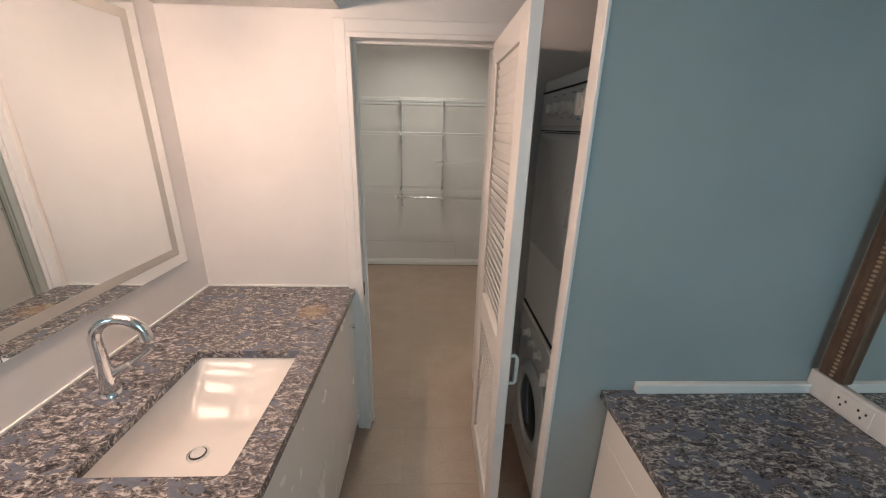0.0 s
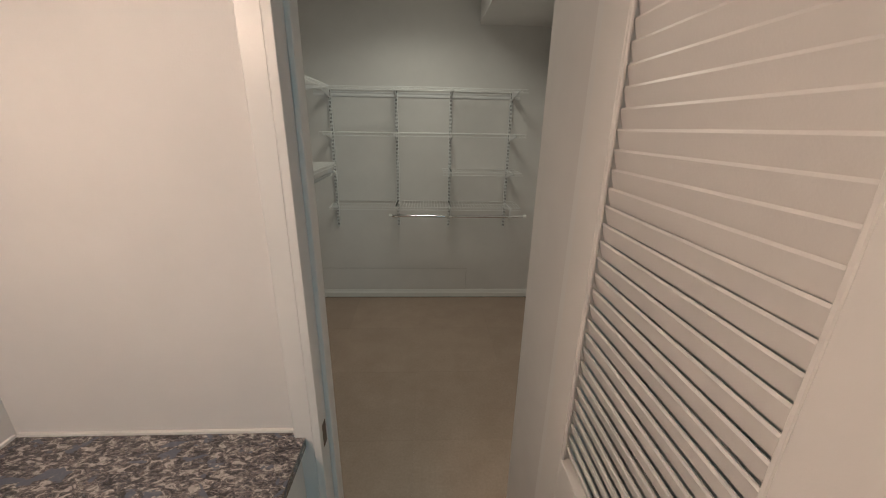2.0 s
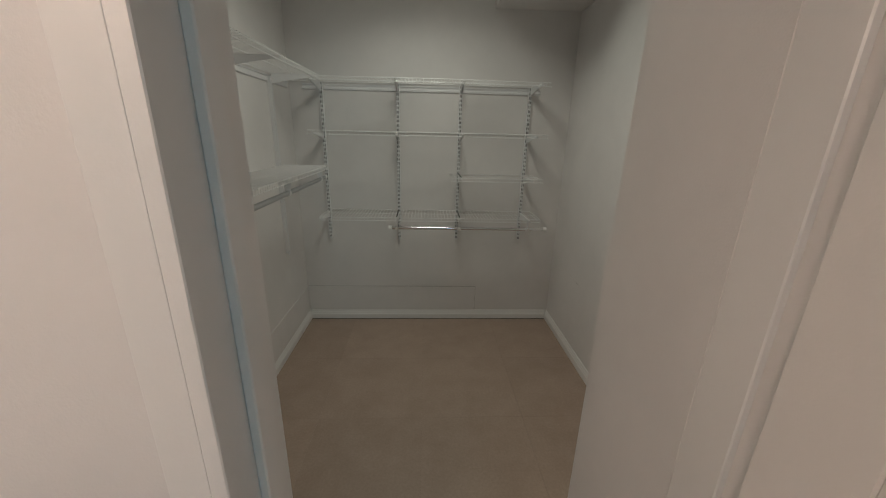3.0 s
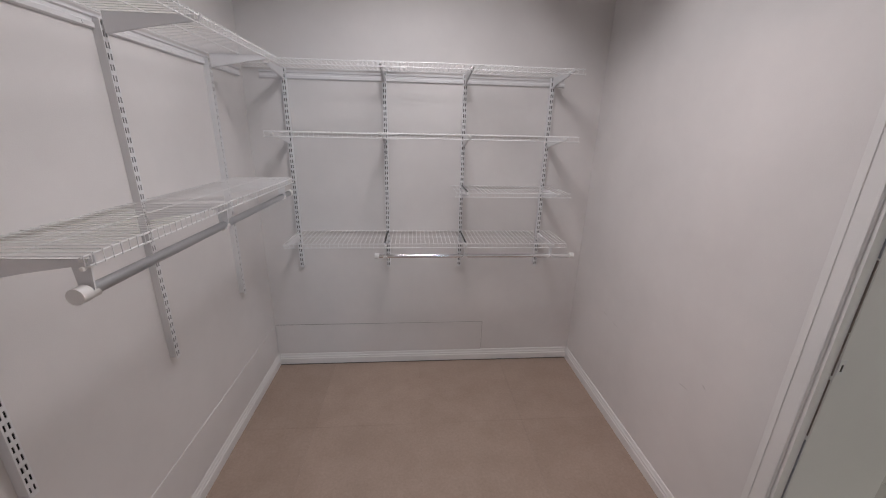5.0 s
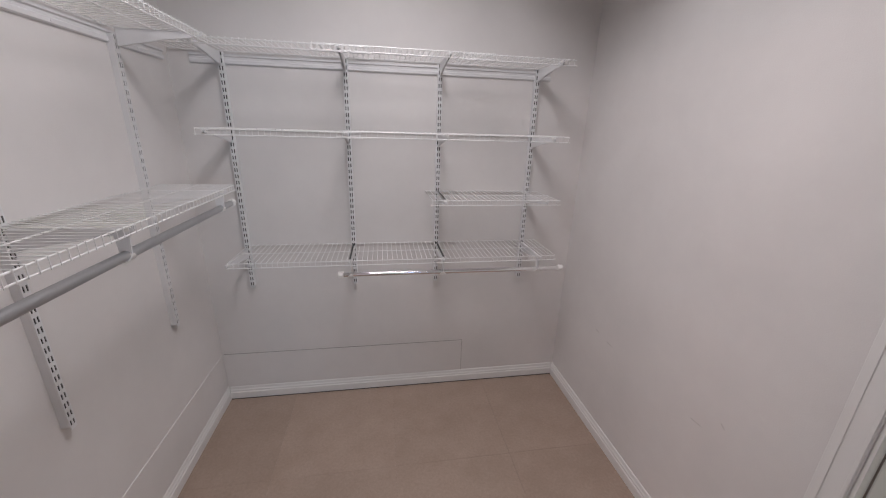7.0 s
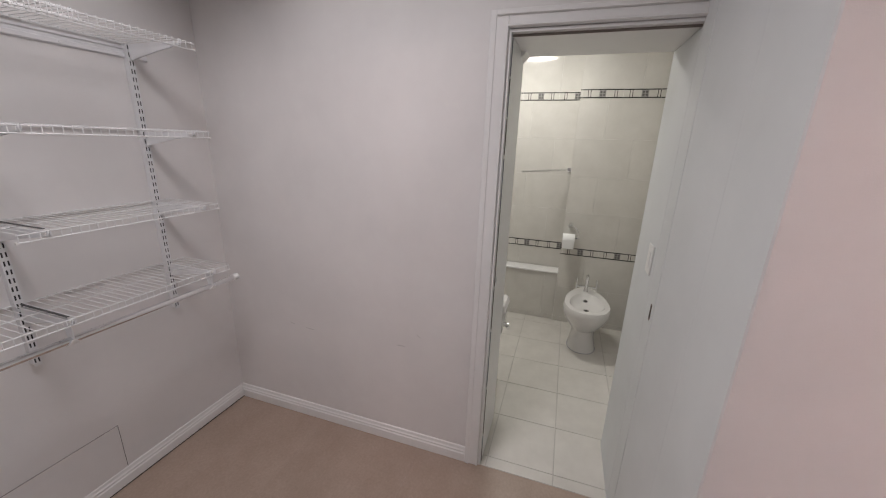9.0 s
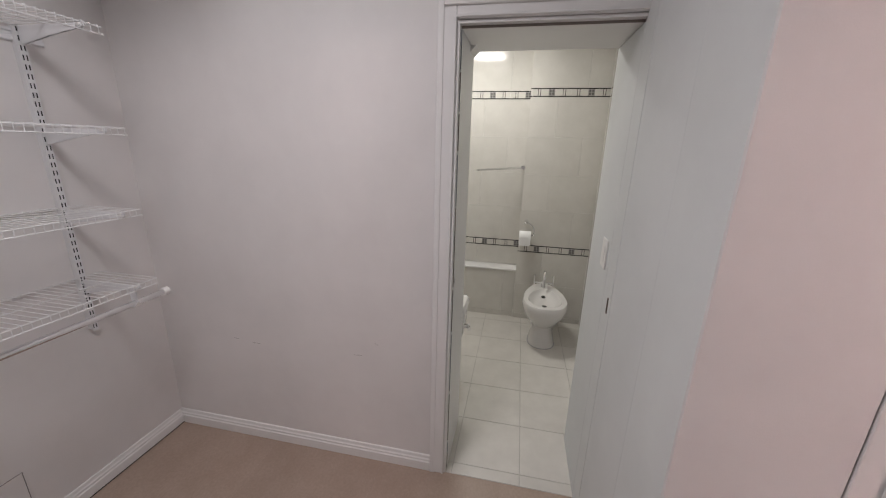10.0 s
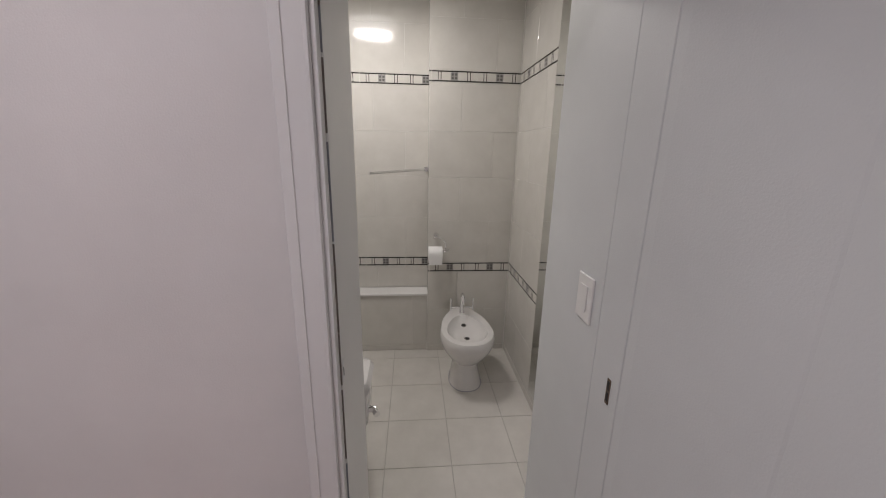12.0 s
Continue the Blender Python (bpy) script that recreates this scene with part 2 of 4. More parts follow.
def part(name, bm, material, parent, label="", smooth=False):
    ob = new(name, mesh_of(name, bm, material, smooth))
    ob.parent = parent
    ob.matrix_parent_inverse = parent.matrix_world.inverted()
    if label:
        ob["label"] = label
    return ob


def thing(name, label, category, group="", at=(0, 0, 0)):
    ob = new(name)
    ob.empty_display_size = 0.05
    ob.matrix_world = Matrix.Translation(at)
    return tagged(ob, label, category, group)


def structure(name, bm, material, label, category):
    ob = new(name, mesh_of(name, bm, material))
    return tagged(ob, label, category, kind="structure")


H = 2.58
HV, HC = 2.60, 2.85
# ---- setting: vanity room ----
structure("wall_west", boxes((-0.92, -0.77, -1.72, 1.975, 0, HC)), M_WALL, "white painted wall behind the long vanity", "wall")
structure("wall_closet_front", boxes((-0.92, 0.0, 1.975, 2.085, 0, HC), (0.0, 0.69, 1.975, 2.085, 2.07, HC), (0.69, 1.66, 1.975, 2.085, 0, HC)), M_WALL, "white painted wall with the open closet doorway", "wall")
structure("wall_back", boxes((-0.92, 0.62, -1.72, -1.60, 0, HV), (1.48, 1.80, -1.72, -1.60, 0, HV), (0.62, 1.48, -1.72, -1.60, 0, 1.0), (0.62, 1.48, -1.72, -1.60, 2.1, HV)), M_WALL, "white painted wall with a window opening", "wall")
structure("wall_east", boxes((1.66, 1.80, -1.60, 2.085, 0, HV)), M_BLUE, "blue-grey painted wall behind the framed mirror", "wall")
structure("wall_blue_partition", boxes((0.785, 1.66, 1.212, 1.262, 0, HV)), M_BLUE, "blue-grey painted partition beside the laundry alcove", "wall")
structure("trim_partition_edge", boxes((0.773, 0.7845, 1.208, 1.268, 0, HV), bevel=0.002), M_TRIM, "white painted edge trim of the blue partition", "trim")
structure("soffit_vanity", boxes((-0.77, -0.02, -1.60, 1.973, 2.155, HV)), M_CEIL, "white plastered soffit above the vanity", "soffit")
structure("ceiling_vanity", boxes((-0.77, 1.80, -1.72, 1.975, HV, HV + 0.1), (0.69, 1.80, 1.975, 2.085, HC, HC + 0.1)), M_CEIL, "white painted ceiling of the vanity room", "ceiling")
# ---- setting: closet ----
structure("wall_closet_west", boxes((-0.92, -0.80, 2.085, 4.79, 0, HC)), M_WALL, "white painted closet wall behind wire shelves", "wall")
structure("wall_closet_north", boxes((-0.80, 1.73, 4.668, 4.79, 0, HC)), M_WALL, "white painted closet end wall behind wire shelves", "wall")
structure("wall_closet_east", boxes((1.37, 1.74, 3.094, 4.668, 0, HC), (1.37, 1.74, 2.4415, 3.094, 2.0395, HC)), M_WALL, "white painted thick wall with the bathroom doorway", "wall")
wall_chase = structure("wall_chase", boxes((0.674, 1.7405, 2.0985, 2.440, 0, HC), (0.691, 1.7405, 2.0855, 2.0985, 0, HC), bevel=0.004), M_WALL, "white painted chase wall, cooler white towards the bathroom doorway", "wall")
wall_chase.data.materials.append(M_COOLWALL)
# faces turned to +y take the cooler, slightly darker white
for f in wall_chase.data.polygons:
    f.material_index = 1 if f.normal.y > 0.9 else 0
structure("soffit_closet", boxes((0.73, 1.37, 3.90, 4.668, 2.51, HC)), M_WALL, "white plastered duct soffit under the closet ceiling", "soffit")
structure("ceiling_closet", boxes((-0.92, 1.73, 2.085, 4.79, HC, HC + 0.1), (-0.92, 0.69, 1.975, 2.085, HC, HC + 0.1)), M_CEIL, "white painted closet ceiling", "ceiling")
# ---- setting: bathroom ----
structure("wall_bath_south", boxes((1.735, 3.52, 2.10, 2.229, 0, H)), M_GROUT, "bathroom side wall under cream tiles", "wall")
structure("wall_bath_east", boxes((3.382, 3.52, 2.229, 4.42, 0, H)), M_GROUT, "bathroom end wall under cream tiles", "wall")
structure("wall_bath_chase", boxes((3.222, 3.382, 2.229, 2.841, 0, H)), M_GROUT, "projecting pipe chase under cream tiles", "wall")
structure("wall_bath_north", boxes((1.73, 3.382, 4.30, 4.42, 0, H)), M_WALL, "white bathroom wall", "wall")
structure("ceiling_bath", boxes((1.73, 3.52, 2.10, 4.42, H, H + 0.1)), M_CEIL, "white painted bathroom ceiling", "ceiling")

# floors: slabs under the tiles
floor_closet = structure("floor", boxes((-0.92, 1.365, -1.72, 4.79, -0.1, -0.003), (1.365, 1.80, -1.72, 2.10, -0.1, -0.003)), node_mat("floor_joint", (0.26, 0.19, 0.155), 0.7)[0], "brown floor with large square tiles", "floor")
floor_bath = structure("floor_bath", boxes((1.366, 3.52, 2.10, 4.42, -0.1, -0.003)), node_mat("grey_floor_grout", (0.46, 0.44, 0.41), 0.8)[0], "cream tiled bathroom floor", "floor")


def baseboard(name, axis, at, side, a, b, h=0.085):
    """Moulded skirting; side is the way from the wall into the room."""
    prof = [(0, 0), (0.016, 0), (0.016, h * 0.55), (0.012, h * 0.62), (0.012, h * 0.72), (0.008, h * 0.80), (0.006, h * 0.95), (0.003, h), (0, h)]
    return structure(name, prism(bmesh.new(), [(at + side * u, z) for u, z in prof], a, b, "y" if axis == "y" else "x"), M_TRIM, "white moulded wooden baseboard", "baseboard")


baseboard("baseboard_west", "y", -0.80, 1, 2.10, 4.668)
baseboard("baseboard_north", "x", 4.668, -1, -0.784, 1.354)
baseboard("baseboard_east", "y", 1.37, -1, 3.166, 4.668)

# access panel lines in the closet walls
structure("trim_access_panel_north", boxes((-0.79, 0.690, 4.6640, 4.6685, 0.085, 0.318), bevel=0.0018), M_WALL, "painted-over access panel low on the wall", "trim")
structure("trim_panel_crack_top", boxes((-0.790, 0.692, 4.6635, 4.6675, 0.3182, 0.3198)), M_CRACK, "thin dark crack along the access panel", "trim")
structure("trim_panel_crack_side", boxes((0.6902, 0.6918, 4.6635, 4.6675, 0.086, 0.3182)), M_CRACK, "thin dark crack beside the access panel", "trim")
structure("trim_floor_crack", boxes((-0.784, 1.354, 4.6500, 4.6519, 0.0005, 0.0045)), M_DARK, "thin dark crack under the baseboard", "trim")
structure("trim_access_panel_west", boxes((-0.8005, -0.796, 2.2, 4.66, 0.085, 0.318), bevel=0.0018), M_WALL, "painted-over access panel low on the wall", "trim")


# ---- doorway from the vanity room ----
frame_1 = structure("door_frame_1", boxes((0.0005, 0.020, 1.945, 2.097, 0, 2.05), (0.670, 0.6895, 1.945, 2.097, 0, 2.05), (0.0005, 0.6895, 1.945, 2.097, 2.05, 2.0695), bevel=0.0015), M_TRIM, "white painted door jambs and head", "door frame")
part("stop", boxes((0.020, 0.033, 2.005, 2.042, 0, 2.05), bevel=0.002), M_TRIM, frame_1)
part("stop", boxes((0.657, 0.670, 2.005, 2.042, 0, 2.05), bevel=0.002), M_TRIM, frame_1)
part("stop", boxes((0.033, 0.657, 2.005, 2.042, 2.038, 2.05), bevel=0.002), M_TRIM, frame_1)
part("casing", boxes((-0.050, 0.0004, 1.949, 1.9745, 0, 2.12), bevel=0.003), M_TRIM, frame_1)
part("casing", boxes((0.690, 0.750, 1.949, 1.9745, 0, 2.12), bevel=0.003), M_TRIM, frame_1)
part("casing", boxes((0.000, 0.690, 1.951, 1.9745, 2.07, 2.12), bevel=0.003), M_TRIM, frame_1)
part("strike_plate", boxes((0.0195, 0.0215, 1.965, 1.990, 0.86, 0.93)), M_BRASS, frame_1, "small tarnished strike plate")


def louvred_door():
    d = thing("louvred_door", "open white wooden louvred closet door swung into the vanity room", "door", at=(0.636, 1.944, 0))
    x0, x1, y0, y1 = 0.618, 0.655, 1.325, 1.944
    ya, yb = 1.425, 1.843
    part("stile", boxes((x0, x1, y0, ya, 0.012, 2.04), bevel=0.002), M_DOOR, d)
    part("stile", boxes((x0, x1, yb, y1, 0.012, 2.04), bevel=0.002), M_DOOR, d)
    for z0, z1 in ((1.950, 2.04), (0.810, 0.940), (0.012, 0.13)):
        part("rail", boxes((x0, x1, ya, yb, z0, z1), bevel=0.0015), M_DOOR, d)
    for z0, z1 in ((0.940, 1.950), (0.13, 0.810)):
        for y in (ya, yb):
            s = 1 if y == ya else -1
            for xx in ((x0 + 0.001, x0 + 0.008), (x1 - 0.008, x1 - 0.001)):
                part("bead", boxes((xx[0], xx[1], min(y, y + s * 0.008), max(y, y + s * 0.008), z0, z1), bevel=0.002), M_DOOR, d)
    prof = []
    w, t, tilt = 0.0405, 0.0062, radians(-71)
    for u, v in ((-w / 2, 0), (-w / 2 + 0.003, t / 2), (w / 2 - 0.003, t / 2), (w / 2, 0), (w / 2 - 0.003, -t / 2), (-w / 2 + 0.003, -t / 2)):
        prof.append((u * math.cos(tilt) - v * math.sin(tilt), u * math.sin(tilt) + v * math.cos(tilt)))
    bm = bmesh.new()
    prism(bm, prof, ya + 0.001, yb - 0.001, "y")
    me = mesh_of("slat", bm, M_DOOR)
    zs = [0.961 + 0.0338 * i for i in range(30)] + [0.150 + 0.0338 * i for i in range(20)]
    for z in zs:
        s = new("slat", me)
        s.parent = d
        s.matrix_parent_inverse = d.matrix_world.inverted()
        s.location = ((x0 + x1) / 2, 0, z)
    pull = part("pull_handle", tube(bmesh.new(), [(x1, 1.352, 0.80), (x1 + 0.022, 1.352, 0.80), (x1 + 0.030, 1.352, 0.81), (x1 + 0.030, 1.352, 0.91), (x1 + 0.022, 1.352, 0.92), (x1, 1.352, 0.92)], 0.007), M_PLASTIC, d, "white D-shaped pull handle", True)
    for z in (0.35, 1.05, 1.80):
        hg = part("hinge", rod(bmesh.new(), (x1 + 0.004, y1 - 0.002, z), (x1 + 0.004, y1 - 0.002, z + 0.075), 0.005), M_TRIM, d, "painted hinge")
    return d


louvred_door()


# ---- vanity on the west wall ----
def sink_cut_top(name, outer, hole, z0, z1, material, parent, r=0.011):
    """A slab with a rounded rectangular hole."""
    bm = bmesh.new()
    x0, x1, y0, y1 = outer
    a, b, c, d = hole
    inner = []
    for cx, cy, s in ((b - r, d - r, 0), (a + r, d - r, 1), (a + r, c + r, 2), (b - r, c + r, 3)):
        for k in range(6):
            th = (s + k / 5) * math.pi / 2
            inner.append((cx + r * math.cos(th), cy + r * math.sin(th)))
    outerp = []
    for x, y in inner:
        # push outwards to the outer rectangle
        mx, my = (a + b) / 2, (c + d) / 2
        if x > mx:
            ox = x1
        else:
            ox = x0
        oy = y1 if y > my else y0
        outerp.append((ox, oy))
    n = len(inner)
    for z, flip in ((z1, False), (z0, True)):
        vi = [bm.verts.new((x, y, z)) for x, y in inner]
        corners = {p: bm.verts.new((*p, z)) for p in dict.fromkeys(outerp)}
        for k in range(n):
            p, q = outerp[k], outerp[(k + 1) % n]
            face = [vi[k], vi[(k + 1) % n], corners[q]] + ([corners[p]] if p != q else [])
            bm.faces.new(face[::-1] if flip else face)
        if z == z1:
            ti, tc = vi, corners
        else:
            for k in range(n):
                bm.faces.new((ti[k], ti[(k + 1) % n], vi[(k + 1) % n], vi[k]))
            cs = list(dict.fromkeys(outerp))
            for k in range(4):
                p, q = cs[k], cs[(k + 1) % 4]
                bm.faces.new((tc[p], tc[q], corners[q], corners[p]))
    return part(name, bm, material, parent)


def rrect(x0, x1, y0, y1, z, r, k=6):
    pts = []
    for cx, cy, s in ((x1 - r, y1 - r, 0), (x0 + r, y1 - r, 1), (x0 + r, y0 + r, 2), (x1 - r, y0 + r, 3)):
        for i in range(k):
            th = (s + i / (k - 1)) * math.pi / 2
            pts.append((cx + r * math.cos(th), cy + r * math.sin(th), z))
    return pts


vanity_top = thing("granite_worktop", "speckled blue-grey granite vanity worktop with sink cutout", "worktop", at=(-0.4, 0.8, 0.88))
sink_cut_top("slab", (-0.768, -0.021, -0.60, 1.974), (-0.478, -0.115, 0.888, 1.398), 0.878, 0.908, M_GRANITE, vanity_top)
structure("trim_caulk_west", boxes((-0.7695, -0.761, -0.60, 1.966, 0.9085, 0.916)), M_TRIM, "white caulk bead along the worktop", "trim")
structure("trim_caulk_north", boxes((-0.761, -0.05, 1.966, 1.9745, 0.9085, 0.916)), M_TRIM, "white caulk bead along the worktop", "trim")

basin = thing("sink", "white rectangular undermount porcelain sink with chrome drain", "sink", at=(-0.3, 1.15, 0.74))
bm = bmesh.new()
sx0, sx1, sy0, sy1 = -0.485, -0.108, 0.881, 1.405
loft(bm, [rrect(sx0 - 0.02, sx1 + 0.02, sy0 - 0.02, sy1 + 0.02, 0.868, 0.03), rrect(sx0 - 0.02, sx1 + 0.02, sy0 - 0.02, sy1 + 0.02, 0.8775, 0.03), rrect(sx0, sx1, sy0, sy1, 0.8775, 0.025),
          rrect(sx0 + 0.003, sx1 - 0.003, sy0 + 0.004, sy1 - 0.010, 0.866, 0.025), rrect(sx0 + 0.008, sx1 - 0.008, sy0 + 0.009, sy1 - 0.052, 0.83, 0.03), rrect(sx0 + 0.018, sx1 - 0.018, sy0 + 0.015, sy1 - 0.12, 0.79, 0.035), rrect(sx0 + 0.035, sx1 - 0.035, sy0 + 0.03, sy1 - 0.175, 0.764, 0.05),
          rrect(sx0 + 0.07, sx1 - 0.07, sy0 + 0.05, sy1 - 0.20, 0.752, 0.06), rrect(-0.363, -0.303, 1.065, 1.125, 0.748, 0.028)], False, True)
part("bowl", bm, M_PORC, basin, smooth=True)
bm = bmesh.new()
rod(bm, (-0.333, 1.095, 0.7475), (-0.333, 1.095, 0.752), 0.031, 28)
rod(bm, (-0.333, 1.095, 0.752), (-0.333, 1.095, 0.7555), 0.020, 24)
drain = part("drain", bm, M_CHROME, basin, "chrome pop-up drain", True)
part("drain_gap", rod(bmesh.new(), (-0.333, 1.095, 0.7518), (-0.333, 1.095, 0.7526), 0.024, 24), M_DARK, drain)

faucet = thing("faucet", "polished chrome high-arc faucet standing on granite", "faucet", at=(-0.603, 1.168, 0.908))
fx, fy = -0.603, 1.168
part("base", tube(bmesh.new(), [(fx, fy, 0.908), (fx, fy, 0.914), (fx, fy, 0.922), (fx, fy, 0.926)], [0.030, 0.030, 0.027, 0.024], 24), M_CHROME, faucet, smooth=True)
part("body", tube(bmesh.new(), [(fx, fy, 0.922), (fx, fy, 0.97), (fx, fy, 1.02), (fx, fy, 1.07)], [0.024, 0.021, 0.0185, 0.017], 24), M_CHROME, faucet, smooth=True)
arc = [(fx, fy, 1.07), (fx, fy, 1.10)]
for k in range(1, 12):
    th = math.pi - k / 11 * radians(160)
    arc.append((fx + 0.066 + 0.066 * math.cos(th), fy + 0.02 * k / 11, 1.10 + 0.062 * math.sin(th)))
arc.append((arc[-1][0] + 0.004, arc[-1][1], arc[-1][2] - 0.03))
part("spout", tube(bmesh.new(), arc, [0.0165] * 2 + [0.0155] * 11 + [0.0175], 20), M_CHROME, faucet, smooth=True)
part("lever", tube(bmesh.new(), [(fx + 0.012, fy + 0.008, 0.975), (fx + 0.035, fy + 0.022, 0.985), (fx + 0.05, fy + 0.03, 0.992), (fx + 0.053, fy + 0.033, 0.994), (fx + 0.10, fy + 0.060, 1.03)], [0.014, 0.014, 0.014, 0.0075, 0.0065], 16), M_CHROME, faucet, smooth=True)


def vanity_unit(y0, y1, doors, label, top=0.877, knob=False):
    u = thing("vanity_cabinet", label, "cabinet", "vanity cabinets", at=((-0.77 - 0.06) / 2, (y0 + y1) / 2, 0))
    part("body", boxes((-0.769, -0.056, y0, y1, 0.10, top)), M_CAB, u)
    part("toe_kick", boxes((-0.769, -0.12, y0, y1, 0.0, 0.10)), M_TRIM, u, "recessed white toe kick")
    w = (y1 - y0) / doors
    for i in range(doors):
        a, b = y0 + i * w + 0.002, y0 + (i + 1) * w - 0.002
        dr = part("door", boxes((-0.055, -0.037, a, b, 0.105, 0.868), bevel=0.0015), M_CAB, u)
        if knob:
            ky = b - 0.105
            kn = bmesh.new()
            rod(kn, (-0.0375, ky, 0.750), (-0.020, ky, 0.750), 0.0045, 12)
            rod(kn, (-0.022, ky, 0.750), (-0.008, ky, 0.750), 0.011, 16, 0.009)
            part("knob", kn, M_CHROME, dr, "small chrome knob", True)
    return u


vanity_unit(1.42, 1.95, 1, "white flat-front vanity cabinet beside the closet doorway", knob=True)
vanity_unit(0.36, 1.42, 2, "white flat-front vanity cabinet under the sink", 0.72)
vanity_unit(-0.60, 0.36, 2, "white flat-front vanity cabinet behind the sink unit")

# wall mirror with a white frame and an inner mirror strip
wm = thing("wall_mirror", "large frameless wall mirror with a frosted border line", "mirror", at=(-0.77, 0.9, 1.1))
my0, my1, mz0, mz1 = -0.45, 1.845, 1.092, 2.135
part("glass", boxes((-0.7695, -0.758, my0, my1, mz0, mz1), bevel=0.0015), M_MIRROR, wm, "clear silver mirror glass")
g0, g1 = 0.048, 0.082
for a, b, c, d in ((my0 + g0, my1 - g0, mz0 + g0, mz0 + g1), (my0 + g0, my1 - g0, mz1 - g1, mz1 - g0), (my0 + g0, my0 + g1, mz0 + g1, mz1 - g1), (my1 - g1, my1 - g0, mz0 + g1, mz1 - g1)):
    part("frosted_band", boxes((-0.7578, -0.7574, a, b, c, d)), M_FROST, wm, "grey frosted glass band")

# light bar with four globes under the soffit
bar = thing("vanity_light", "chrome light bar with four glowing frosted globes under the soffit", "vanity light", at=(-0.51, 0.95, 2.155))
part("bar", boxes((-0.56, -0.46, 0.56, 1.32, 2.135, 2.1545), bevel=0.004), M_CHROME, bar)
for yy in (0.64, 0.84, 1.04, 1.24):
    part("socket", rod(bmesh.new(), (-0.51, yy, 2.118), (-0.51, yy, 2.135), 0.022, 16), M_CHROME, bar, smooth=True)
    bm = bmesh.new()
    bmesh.ops.create_uvsphere(bm, u_segments=20, v_segments=12, radius=0.048, matrix=Matrix.Translation((-0.51, yy, 2.074)))
    part("globe", bm, M_GLOWWARM, bar, "glowing warm frosted globe", True)

# ---- laundry alcove ----


def ring_pts(c, r, x, n=36, sy=1.0, sz=1.0):
    return [(x, c[0] + r * sy * math.cos(k * math.tau / n), c[1] + r * sz * math.sin(k * math.tau / n)) for k in range(n)]


def knob_at(parent, x, y, z, r, depth=0.022, skirt=True, label="white control knob"):
    k = part("knob", loft(bmesh.new(), [ring_pts((y, z), r, x, 28), ring_pts((y, z), r, x - depth * 0.35, 28), ring_pts((y, z), r * 0.72, x - depth * 0.45, 28), ring_pts((y, z), r * 0.62, x - depth, 28)], False, True), M_PLASTIC, parent, label, True)
    part("grip", boxes((x - depth - 0.012, x - depth * 0.5, y - r * 0.16, y + r * 0.16, z - r * 0.72, z + r * 0.72), bevel=0.003, seg=2), M_PLASTIC, k)
    return k


